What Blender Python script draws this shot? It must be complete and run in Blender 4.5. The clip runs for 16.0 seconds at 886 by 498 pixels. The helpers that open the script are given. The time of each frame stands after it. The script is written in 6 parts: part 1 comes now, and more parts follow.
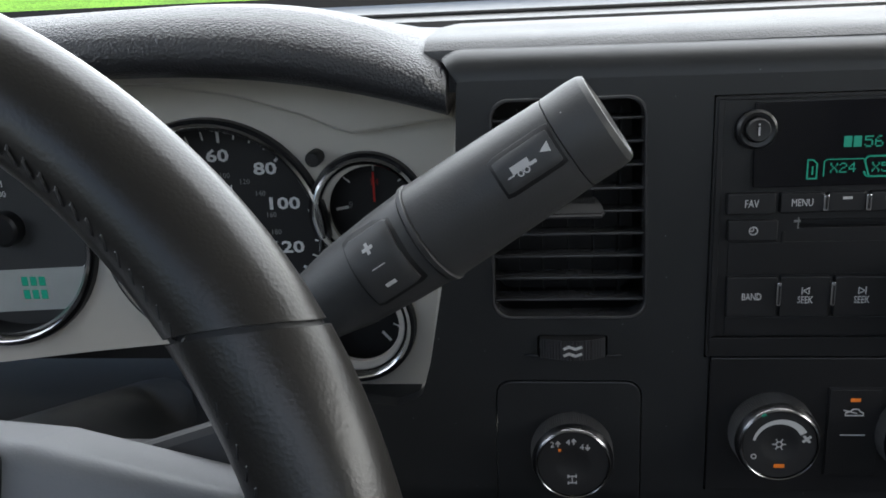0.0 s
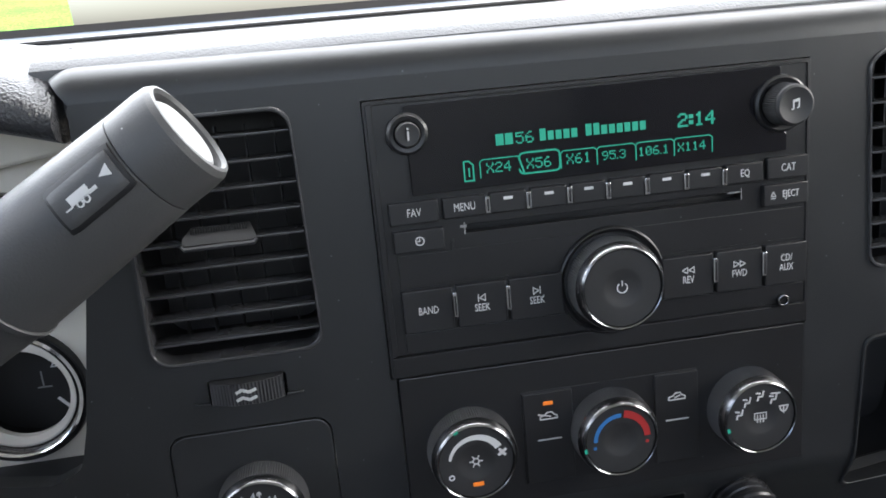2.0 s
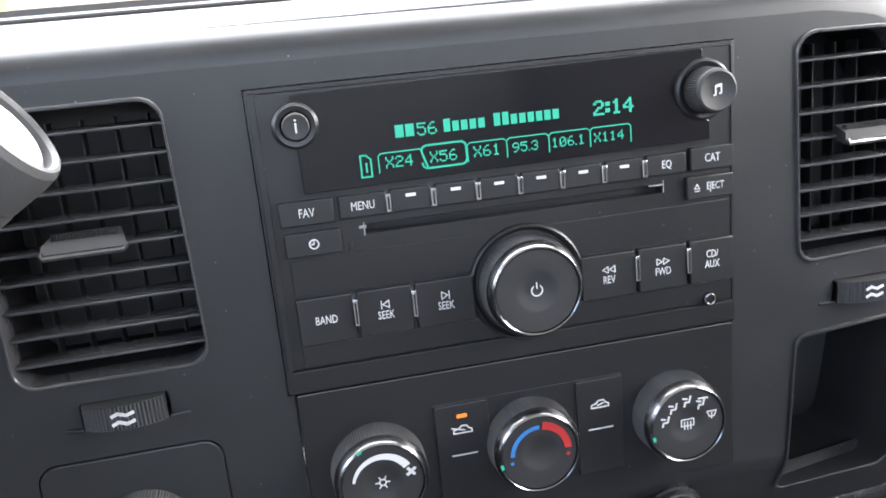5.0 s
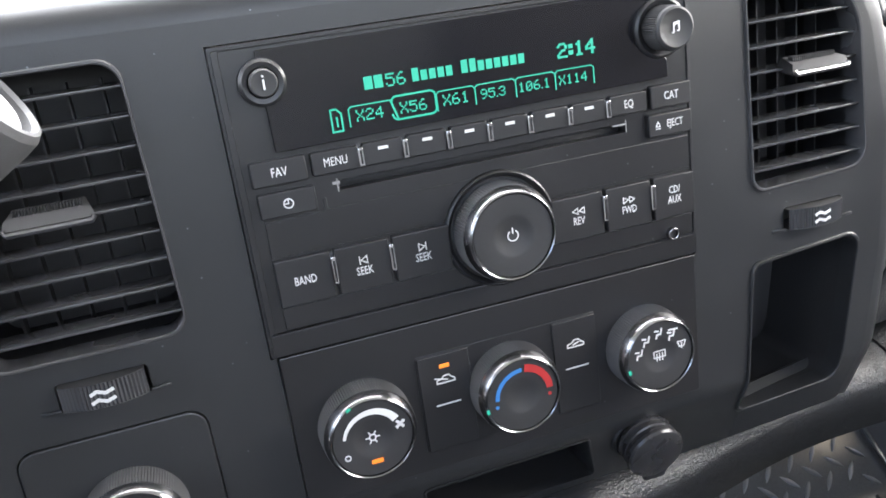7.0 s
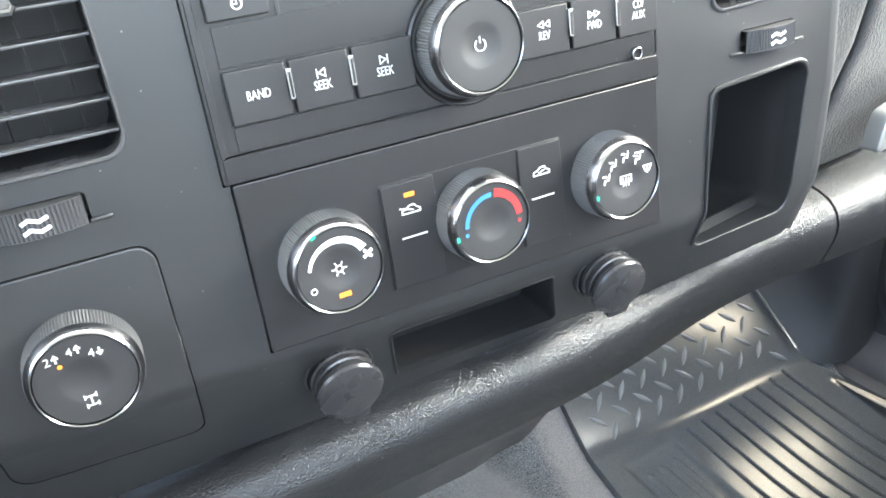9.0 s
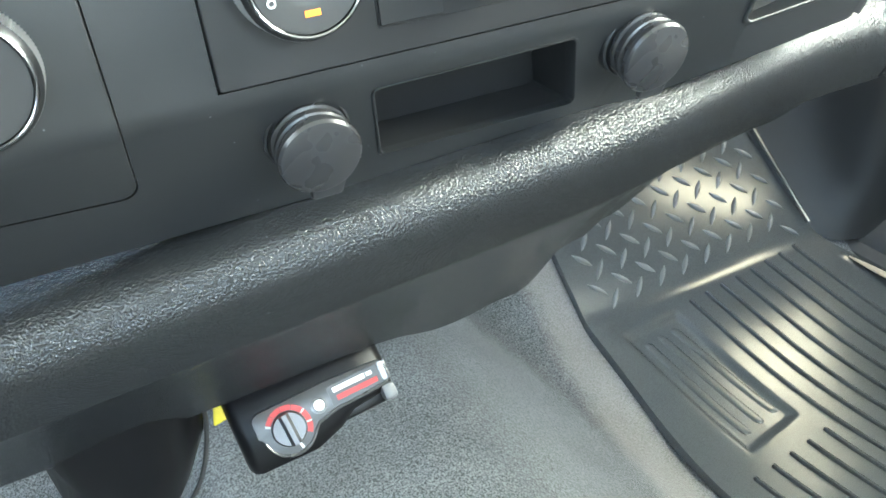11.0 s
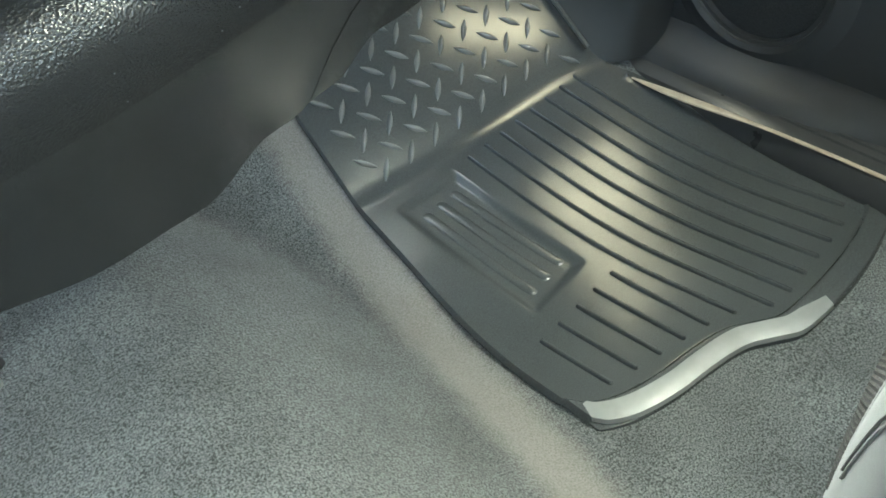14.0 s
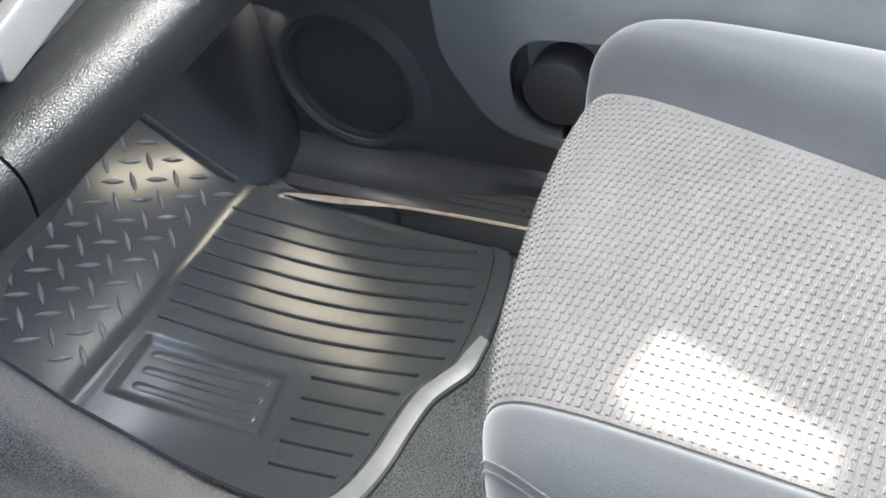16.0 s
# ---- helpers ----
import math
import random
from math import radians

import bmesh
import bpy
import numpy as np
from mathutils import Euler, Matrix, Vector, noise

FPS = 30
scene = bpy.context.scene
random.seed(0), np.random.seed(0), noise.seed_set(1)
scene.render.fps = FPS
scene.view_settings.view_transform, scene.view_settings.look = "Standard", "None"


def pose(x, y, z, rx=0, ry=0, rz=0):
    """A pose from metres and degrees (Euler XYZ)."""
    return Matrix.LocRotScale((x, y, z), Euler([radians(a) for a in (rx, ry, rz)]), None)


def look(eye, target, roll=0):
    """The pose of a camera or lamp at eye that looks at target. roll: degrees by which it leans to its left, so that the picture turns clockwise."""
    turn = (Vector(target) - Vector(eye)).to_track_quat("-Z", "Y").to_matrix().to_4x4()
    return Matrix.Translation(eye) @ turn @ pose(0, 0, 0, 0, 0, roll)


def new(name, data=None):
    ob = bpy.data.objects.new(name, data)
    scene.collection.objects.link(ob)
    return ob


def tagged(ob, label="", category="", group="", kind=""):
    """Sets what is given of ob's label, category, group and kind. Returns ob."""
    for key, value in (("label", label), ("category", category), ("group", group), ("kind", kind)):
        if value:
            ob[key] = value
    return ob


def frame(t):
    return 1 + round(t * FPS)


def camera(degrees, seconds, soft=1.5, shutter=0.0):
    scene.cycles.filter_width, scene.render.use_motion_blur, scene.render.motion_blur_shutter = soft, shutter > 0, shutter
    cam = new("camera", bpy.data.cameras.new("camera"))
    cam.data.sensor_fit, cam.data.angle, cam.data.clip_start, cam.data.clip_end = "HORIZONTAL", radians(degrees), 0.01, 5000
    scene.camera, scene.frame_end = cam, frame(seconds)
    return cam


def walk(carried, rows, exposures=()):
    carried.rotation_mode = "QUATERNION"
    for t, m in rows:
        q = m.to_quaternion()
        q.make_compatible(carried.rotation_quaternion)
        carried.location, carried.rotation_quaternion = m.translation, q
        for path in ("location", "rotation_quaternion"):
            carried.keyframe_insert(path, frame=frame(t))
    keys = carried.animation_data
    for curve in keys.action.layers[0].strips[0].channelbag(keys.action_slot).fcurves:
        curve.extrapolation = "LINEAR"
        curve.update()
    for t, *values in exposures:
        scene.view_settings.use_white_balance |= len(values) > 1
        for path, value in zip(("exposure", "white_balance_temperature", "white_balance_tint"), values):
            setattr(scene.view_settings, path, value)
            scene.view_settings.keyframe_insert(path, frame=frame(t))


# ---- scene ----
cam = camera(57.0, 16.0, soft=1.7)
PATH = [
    (0, (-0.0864, -0.3878, 0.8479), (-0.1901, 0.5632, 0.5568), -2.64),
    (0.5, (-0.0651, -0.3760, 0.8445), (-0.0776, 0.5798, 0.5509), -3.44),
    (1, (-0.0420, -0.3675, 0.8400), (0.0052, 0.5906, 0.5575), -4.39),
    (1.5, (-0.0202, -0.3621, 0.8388), (0.0666, 0.5944, 0.5600), -4.85),
    (2, (-0.0162, -0.3544, 0.8335), (0.1077, 0.5989, 0.5581), -4.99),
    (2.5, (-0.0070, -0.3568, 0.8348), (0.1276, 0.5943, 0.5566), -5.39),
    (3, (0.0013, -0.3517, 0.8329), (0.1493, 0.5974, 0.5548), -5.40),
    (3.5, (0.0084, -0.3366, 0.8194), (0.1638, 0.6142, 0.5512), -5.52),
    (4, (0.0123, -0.3361, 0.8186), (0.1744, 0.6135, 0.5505), -5.61),
    (6.5, (-0.0030, -0.3131, 0.8428), (0.2161, 0.6025, 0.5056), -5.71),
    (7, (-0.0131, -0.3222, 0.8239), (0.2522, 0.5796, 0.4828), -7.20),
    (7.5, (-0.0228, -0.3389, 0.8086), (0.3227, 0.5308, 0.4562), -7.10),
    (8, (-0.0268, -0.3374, 0.7996), (0.3432, 0.5244, 0.4526), -7.44),
    (8.5, (-0.0294, -0.3212, 0.7837), (0.3391, 0.5296, 0.4092), -7.55),
    (9, (-0.0437, -0.3068, 0.7748), (0.3153, 0.5233, 0.3482), -7.11),
    (9.5, (-0.0496, -0.3043, 0.7733), (0.3043, 0.5125, 0.3176), -6.12),
    (10, (-0.0451, -0.2895, 0.7457), (0.3008, 0.5147, 0.2623), -5.77),
    (10.2, (-0.0430, -0.2819, 0.7278), (0.2993, 0.5195, 0.2373), -5.68),
    (12.3, (0.0050, -0.2567, 0.6611), (0.2991, 0.4622, 0.0313), -5.28),
    (12.5, (0.0168, -0.2516, 0.6473), (0.3068, 0.4579, 0.0050), -5.81),
    (13, (0.0613, -0.2519, 0.6365), (0.3341, 0.4446, -0.0272), -8.47),
    (13.5, (0.1015, -0.2435, 0.6297), (0.4329, 0.4110, -0.0499), -8.98),
    (14, (0.1418, -0.2508, 0.6415), (0.5126, 0.3690, -0.0501), -10.84),
    (14.5, (0.1567, -0.2712, 0.6752), (0.5726, 0.3054, -0.0281), -11.90),
    (15, (0.1507, -0.2895, 0.7124), (0.6116, 0.2333, -0.0047), -12.57),
    (15.5, (0.1730, -0.3235, 0.7584), (0.6955, 0.1439, 0.0452), -13.11),
    (16, (0.2002, -0.3602, 0.7698), (0.7721, 0.0629, 0.0670), -14.61),
]
walk(cam, [(t, look(eye, target, roll)) for t, eye, target, roll in PATH],
     exposures=[(0.0, 0.95, 6500, 8), (1.0, 1.3, 6600, 8), (2.0, 2.08, 6500, 10), (3.5, 2.98, 6450, 12), (4.2, 3.1, 6450, 12), (6.5, 3.05, 6550, 13), (7.0, 3.2, 6550, 12), (7.5, 3.75, 6600, 12), (8.5, 4.4, 6600, 8), (9.0, 4.8, 6550, 5),
                (9.5, 5.1, 6350, 3), (10.2, 5.1, 6250, -1), (12.3, 4.4, 7150, -11), (13.0, 4.5, 7100, -11), (13.5, 4.35, 7100, -11), (14.0, 4.25, 6900, -10), (14.5, 4.6, 6400, -7), (15.2, 4.7, 6200, -1), (16.0, 4.2, 6550, 7)])

# ---- light ----
SUN_ELEV, SUN_AZ = 57.0, 112.0      # degrees; azimuth from straight ahead towards the passenger's side
world = bpy.data.worlds.new("sky")
scene.world = world
world.use_nodes = True
wn = world.node_tree
sky = wn.nodes.new("ShaderNodeTexSky")
sky.sky_type = 'NISHITA'
sky.sun_disc = False
sky.air_density, sky.dust_density, sky.ozone_density = 1.0, 4.0, 0.6
sky.sun_elevation, sky.sun_rotation = radians(SUN_ELEV), radians(SUN_AZ)
wn.nodes["Background"].inputs[1].default_value = 0.15
wn.links.new(sky.outputs[0], wn.nodes["Background"].inputs[0])
sun_data = bpy.data.lights.new("sun", 'SUN')
sun_data.energy, sun_data.angle, sun_data.color = 2.5, radians(0.6), (1.0, 0.93, 0.82)
sun = new("sun", sun_data)
sd = Vector((math.sin(radians(SUN_AZ)) * math.cos(radians(SUN_ELEV)), math.cos(radians(SUN_AZ)) * math.cos(radians(SUN_ELEV)), math.sin(radians(SUN_ELEV))))
sun.matrix_world = look(sd * 20, (0, 0, 0))


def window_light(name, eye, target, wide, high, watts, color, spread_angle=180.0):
    """An area lamp standing in for daylight, mostly the sky's in a window's opening."""
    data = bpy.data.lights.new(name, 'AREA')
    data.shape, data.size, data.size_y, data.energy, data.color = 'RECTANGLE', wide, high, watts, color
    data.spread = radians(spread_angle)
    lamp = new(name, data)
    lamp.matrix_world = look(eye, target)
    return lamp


window_light("windscreen_light", (0.10, 0.27, 1.13), (0.10, -0.27, 0.52), 1.5, 0.70, 7.6, (0.97, 0.99, 1.0))
window_light("driver_window_light", (-0.88, -0.18, 1.08), (0.10, 0.00, 0.62), 0.85, 0.42, 1.1, (0.98, 0.99, 1.0))
window_light("rear_window_light", (0.05, -1.38, 1.16), (0.05, 0.0, 0.80), 1.3, 0.34, 0.40, (0.96, 0.98, 1.0))
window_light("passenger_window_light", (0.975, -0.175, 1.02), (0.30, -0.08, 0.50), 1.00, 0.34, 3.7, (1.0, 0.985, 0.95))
# Fill lamp added inside the footwell; no gap is modelled at the door.
window_light("door_gap_fill_light", (0.876, 0.35, 0.34), (0.60, 0.42, 0.12), 0.035, 0.20, 0.026, (1.0, 0.88, 0.70))

# ---- materials ----
def material(name, color, rough=0.5, metal=0.0, grain=0.0, grain_size=0.001, vary=0.12, vary_size=0.05, bump=0.0, bump_size=0.001,
             kind="noise", coat=0.0, spec=0.5, sheen=0.0, rough_vary=0.1, glow=None, glow_strength=1.0, specks=0.0):
    """A surface with variation at two scales, fine relief and uneven gloss, sizes in metres."""
    m = bpy.data.materials.new(name)
    m.use_nodes = True
    nt = m.node_tree
    b = nt.nodes["Principled BSDF"]
    b.inputs["Metallic"].default_value = metal
    b.inputs["Specular IOR Level"].default_value = spec
    b.inputs["Coat Weight"].default_value = coat
    b.inputs["Coat Roughness"].default_value = 0.15
    b.inputs["Sheen Weight"].default_value = sheen
    tc = nt.nodes.new("ShaderNodeTexCoord")
    big = nt.nodes.new("ShaderNodeTexNoise")
    big.inputs["Scale"].default_value = 1 / vary_size
    big.inputs["Detail"].default_value = 4
    nt.links.new(tc.outputs["Object"], big.inputs["Vector"])
    fine = nt.nodes.new("ShaderNodeTexNoise")
    fine.inputs["Scale"].default_value = 1 / grain_size
    fine.inputs["Detail"].default_value = 3
    nt.links.new(tc.outputs["Object"], fine.inputs["Vector"])
    ramp = nt.nodes.new("ShaderNodeMapRange")
    ramp.inputs[1].default_value, ramp.inputs[2].default_value = 0.25, 0.75
    ramp.inputs[3].default_value, ramp.inputs[4].default_value = 1 - vary, 1 + vary
    nt.links.new(big.outputs["Fac"], ramp.inputs[0])
    ramp2 = nt.nodes.new("ShaderNodeMapRange")
    ramp2.inputs[1].default_value, ramp2.inputs[2].default_value = 0.36, 0.64
    ramp2.inputs[3].default_value, ramp2.inputs[4].default_value = 1 - grain, 1 + grain
    nt.links.new(fine.outputs["Fac"], ramp2.inputs[0])
    mul = nt.nodes.new("ShaderNodeMath")
    mul.operation = 'MULTIPLY'
    nt.links.new(ramp.outputs[0], mul.inputs[0])
    nt.links.new(ramp2.outputs[0], mul.inputs[1])
    if specks:
        dust = nt.nodes.new("ShaderNodeTexVoronoi")
        dust.inputs["Scale"].default_value = 1 / 0.010
        nt.links.new(tc.outputs["Object"], dust.inputs["Vector"])
        spot = nt.nodes.new("ShaderNodeMapRange")
        spot.inputs[1].default_value, spot.inputs[2].default_value = 0.045, 0.02
        spot.inputs[3].default_value, spot.inputs[4].default_value = 0.0, specks
        nt.links.new(dust.outputs["Distance"], spot.inputs[0])
        plus = nt.nodes.new("ShaderNodeMath")
        nt.links.new(mul.outputs[0], plus.inputs[0])
        nt.links.new(spot.outputs[0], plus.inputs[1])
        mul = plus
    sc = nt.nodes.new("ShaderNodeVectorMath")
    sc.operation = 'SCALE'
    sc.inputs[0].default_value = color[:3]
    nt.links.new(mul.outputs[0], sc.inputs["Scale"])
    nt.links.new(sc.outputs[0], b.inputs["Base Color"])
    rr = nt.nodes.new("ShaderNodeMapRange")
    rr.inputs[1].default_value, rr.inputs[2].default_value = 0.3, 0.7
    rr.inputs[3].default_value, rr.inputs[4].default_value = max(0.03, rough - rough_vary * rough), min(1, rough + rough_vary * rough)
    nt.links.new(big.outputs["Fac"], rr.inputs[0])
    nt.links.new(rr.outputs[0], b.inputs["Roughness"])
    if bump:
        if kind == "leather":
            tex = nt.nodes.new("ShaderNodeTexVoronoi")
            tex.inputs["Scale"].default_value = 1 / bump_size
            warp = nt.nodes.new("ShaderNodeVectorMath")
            warp.operation = 'MULTIPLY_ADD'
            wn2 = nt.nodes.new("ShaderNodeTexNoise")
            wn2.inputs["Scale"].default_value = 0.7 / bump_size
            nt.links.new(tc.outputs["Object"], wn2.inputs["Vector"])
            nt.links.new(wn2.outputs["Color"], warp.inputs[0])
            warp.inputs[1].default_value = (bump_size, bump_size, bump_size)
            nt.links.new(tc.outputs["Object"], warp.inputs[2])
            nt.links.new(warp.outputs[0], tex.inputs["Vector"])
            height = tex.outputs["Distance"]
        else:
            tex = nt.nodes.new("ShaderNodeTexNoise")
            tex.inputs["Scale"].default_value = 1 / bump_size
            tex.inputs["Detail"].default_value = 2
            nt.links.new(tc.outputs["Object"], tex.inputs["Vector"])
            height = tex.outputs["Fac"]
        bp = nt.nodes.new("ShaderNodeBump")
        bp.inputs["Strength"].default_value = min(1.0, bump)
        bp.inputs["Distance"].default_value = bump_size * 0.35
        nt.links.new(height, bp.inputs["Height"])
        nt.links.new(bp.outputs[0], b.inputs["Normal"])
    if glow:
        b.inputs["Emission Color"].default_value = (*glow, 1)
        b.inputs["Emission Strength"].default_value = glow_strength
    return m


TRIM = material("satin_black_trim", (0.016, 0.017, 0.0185), rough=0.40, bump=0.2, bump_size=0.0006, vary=0.1, vary_size=0.03, specks=7.0)
RADIO_BLACK = material("radio_black_plastic", (0.010, 0.010, 0.0112), rough=0.36, bump=0.1, bump_size=0.0004, specks=9.0)
BUTTON = material("soft_black_button", (0.010, 0.010, 0.0112), rough=0.42, bump=0.1, bump_size=0.0004)
GLOSS = material("smoked_display_window", (0.006, 0.006, 0.008), rough=0.12, vary=0.05)
RUBBER = material("black_knob_rubber", (0.018, 0.018, 0.019), rough=0.55, bump=0.2, bump_size=0.0005)
DARK = material("dark_recess_plastic", (0.005, 0.005, 0.006), rough=0.55, bump=0.1, bump_size=0.0006)
SLAT = material("vent_slat_plastic", (0.045, 0.045, 0.048), rough=0.26, bump=0.05, bump_size=0.0005)
CHROME = material("chrome_ring", (0.62, 0.62, 0.63), rough=0.16, metal=1.0, vary=0.05)
SATIN_CHROME = material("satin_chrome", (0.27, 0.27, 0.28), rough=0.22, metal=1.0, vary=0.06)
DARK_CHROME = material("dark_chrome", (0.25, 0.25, 0.26), rough=0.22, metal=1.0, vary=0.08)
VINYL = material("grained_black_vinyl", (0.0125, 0.0135, 0.015), rough=0.22, bump=0.95, bump_size=0.0011, kind="leather", vary=0.1, specks=8.0)
HOOD_VINYL = material("grained_hood_vinyl", (0.030, 0.031, 0.034), rough=0.36, spec=0.5, bump=0.9, bump_size=0.0014, kind="leather", vary=0.1)
PAD = material("grained_dash_pad", (0.075, 0.076, 0.080), rough=0.5, bump=0.5, bump_size=0.0012, kind="leather", vary=0.1)
GLOVE = material("grained_black_pad", (0.042, 0.043, 0.045), rough=0.31, spec=0.5, bump=0.6, bump_size=0.0017, kind="leather", vary=0.1)
HANDLE_SILVER = material("brushed_silver_handle", (0.24, 0.24, 0.24), rough=0.36, metal=0.6, vary=0.05)
SILVER = material("silver_painted_plastic", (0.62, 0.59, 0.53), rough=0.42, vary=0.05)
PALE = material("pale_grey_plastic", (0.16, 0.163, 0.172), rough=0.5, bump=0.3, bump_size=0.0008)
LEATHER = material("black_leather", (0.020, 0.0185, 0.0170), rough=0.31, bump=0.12, bump_size=0.0012, kind="leather")
LEVER = material("lever_black_plastic", (0.052, 0.052, 0.053), rough=0.45, bump=0.35, bump_size=0.0008, specks=4.0)
PRINT = material("white_print", (0.60, 0.60, 0.60), rough=0.5, vary=0.04)
# The same white ink, brightened so that the dial figures look lit.
DIAL_PRINT = material("lit_dial_print", (0.85, 0.85, 0.84), rough=0.5, vary=0.03)
GREY_PRINT = material("grey_print", (0.25, 0.25, 0.25), rough=0.5)
GREEN = material("green_display_glow", (0.01, 0.12, 0.08), glow=(0.010, 0.62, 0.42), glow_strength=0.09)
AMBER = material("amber_lamp", (0.5, 0.15, 0.02), glow=(1.0, 0.22, 0.01), glow_strength=0.1)
BLUE = material("blue_print", (0.03, 0.16, 0.42), rough=0.5)
RED = material("red_print", (0.36, 0.02, 0.02), rough=0.5)
CARPET = material("grey_loop_carpet", (0.088, 0.093, 0.097), rough=1.0, grain=0.66, grain_size=0.0017, vary=0.24, vary_size=0.07, bump=1.0, bump_size=0.0028, spec=0.05, sheen=0.3)
MAT = material("black_rubber_mat", (0.054, 0.059, 0.063), rough=0.21, spec=0.7, vary=0.08, vary_size=0.12, rough_vary=0.15, grain=0.2, grain_size=0.0010, bump=0.12, bump_size=0.0009)
# Mat rubber lightened: the lip's highlight is put into its colour.
LIP = material("lit_rubber_lip", (0.20, 0.205, 0.207), rough=0.24, spec=0.8, vary=0.12, vary_size=0.02)
# Lit copy of the mat rubber, painting the lugs' glints brighter.
LUG_RUBBER = material("lit_rubber_lug", (0.135, 0.14, 0.143), rough=0.12, spec=1.0, vary=0.1)
FABRIC = material("woven_grey_fabric", (0.060, 0.057, 0.057), rough=0.95, grain=0.32, grain_size=0.0012, bump=0.6, bump_size=0.0012, spec=0.1, sheen=0.3)
VELOUR = material("grey_velour", (0.029, 0.0305, 0.034), rough=0.95, grain=0.16, grain_size=0.001, bump=0.5, bump_size=0.001, spec=0.1, sheen=0.3)
# Door plastic again, darkened so the kick panel's shade is in its colour.
KICK = material("shaded_kick_plastic", (0.017, 0.018, 0.020), rough=0.48, spec=0.35, bump=0.3, bump_size=0.0013, kind="leather")
DOORP = material("door_panel_plastic", (0.036, 0.037, 0.040), rough=0.40, bump=0.4, bump_size=0.0013, kind="leather")
SOCKET = material("glossy_black_cover", (0.022, 0.022, 0.024), rough=0.28, vary=0.08)
SILL = material("dark_sill_plastic", (0.045, 0.046, 0.049), rough=0.3, vary=0.1)
KNURL = material("knurled_grey_sleeve", (0.16, 0.16, 0.165), rough=0.36, metal=0.5, vary=0.05)
BRAKE_BLACK = material("satin_black_housing", (0.004, 0.004, 0.005), rough=0.38, spec=0.25, bump=0.15, bump_size=0.0006)
DIAL_METAL = material("dull_grey_metal", (0.080, 0.080, 0.083), rough=0.34, metal=0.5)
HEADLINER = material("headliner_fabric", (0.28, 0.28, 0.275), rough=1.0, bump=0.5, bump_size=0.002)


def pale_strip(mat, x0, lean, half, gain):
    """A paler strip with a ragged edge along the carpet beside the mat."""
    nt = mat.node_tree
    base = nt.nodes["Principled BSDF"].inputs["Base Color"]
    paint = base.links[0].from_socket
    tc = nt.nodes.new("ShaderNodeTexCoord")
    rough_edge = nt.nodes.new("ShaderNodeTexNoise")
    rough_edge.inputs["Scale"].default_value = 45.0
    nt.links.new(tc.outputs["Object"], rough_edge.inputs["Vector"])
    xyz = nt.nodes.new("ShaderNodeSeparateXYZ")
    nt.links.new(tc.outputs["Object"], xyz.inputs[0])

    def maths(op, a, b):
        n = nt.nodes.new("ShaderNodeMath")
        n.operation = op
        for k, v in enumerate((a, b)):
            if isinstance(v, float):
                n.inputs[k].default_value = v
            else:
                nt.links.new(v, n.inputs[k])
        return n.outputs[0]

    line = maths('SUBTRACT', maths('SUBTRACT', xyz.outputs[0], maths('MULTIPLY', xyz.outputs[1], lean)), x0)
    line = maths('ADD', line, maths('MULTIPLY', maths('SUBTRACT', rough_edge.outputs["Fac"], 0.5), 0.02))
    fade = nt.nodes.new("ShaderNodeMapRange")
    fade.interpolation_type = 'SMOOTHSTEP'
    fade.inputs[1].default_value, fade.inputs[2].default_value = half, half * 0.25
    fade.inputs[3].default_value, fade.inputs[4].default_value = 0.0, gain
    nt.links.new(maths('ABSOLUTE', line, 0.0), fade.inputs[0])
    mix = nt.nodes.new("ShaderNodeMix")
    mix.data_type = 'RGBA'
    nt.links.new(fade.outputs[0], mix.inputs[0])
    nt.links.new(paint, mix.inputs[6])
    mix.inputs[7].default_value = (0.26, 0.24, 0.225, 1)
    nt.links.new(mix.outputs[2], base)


pale_strip(CARPET, 0.381, 0.07, 0.044, 0.5)


# ---- mesh helpers ----
# Frame of the centre stack: x to the passenger, y up the face, z out of the face.
STACK_V, STACK_N = Vector((0.0, 0.04159, 0.99913)), Vector((0.0, -0.99913, 0.04159))
STACK = Matrix((( 1, 0, 0, 0), (0, STACK_V.y, STACK_N.y, 0), (0, STACK_V.z, STACK_N.z, 0.8005), (0, 0, 0, 1)))


def part(name, bm, mat, parent=None, label="", at=None, smooth=32.0):
    """Links a bmesh as one mesh object, under a thing or a part where one is given."""
    bmesh.ops.recalc_face_normals(bm, faces=bm.faces[:])
    me = bpy.data.meshes.new(name)
    bm.to_mesh(me)
    bm.free()
    me.materials.append(mat)
    me.shade_smooth()
    flat = smooth == 32.0 and any(len(p.vertices) > 8 for p in me.polygons)
    me.set_sharp_from_angle(angle=radians(20.0 if flat else smooth))
    ob = new(name, me)
    if parent is not None:
        ob.parent = parent
    if at is not None:
        ob.matrix_basis = at
    if label:
        ob["label"] = label
    return ob


def thing(name, label, category, at=None, group="", kind=""):
    ob = new(name)
    ob.empty_display_size = 0.02
    if at is not None:
        ob.matrix_basis = at
    return tagged(ob, label, category, group, kind)


def bevel(bm, r, segments=2, angle=40.0):
    edges = [e for e in bm.edges if len(e.link_faces) == 2 and e.calc_face_angle(0) > radians(angle)]
    if edges and r > 0:
        bmesh.ops.bevel(bm, geom=edges, offset=r, segments=segments, profile=0.5, affect='EDGES', clamp_overlap=True)
    return bm


def box(x0, x1, y0, y1, z0, z1, r=0.0, segments=2):
    bm = bmesh.new()
    bmesh.ops.create_cube(bm, size=1, matrix=Matrix.LocRotScale(((x0 + x1) / 2, (y0 + y1) / 2, (z0 + z1) / 2), None, (abs(x1 - x0), abs(y1 - y0), abs(z1 - z0))))
    return bevel(bm, r, segments)


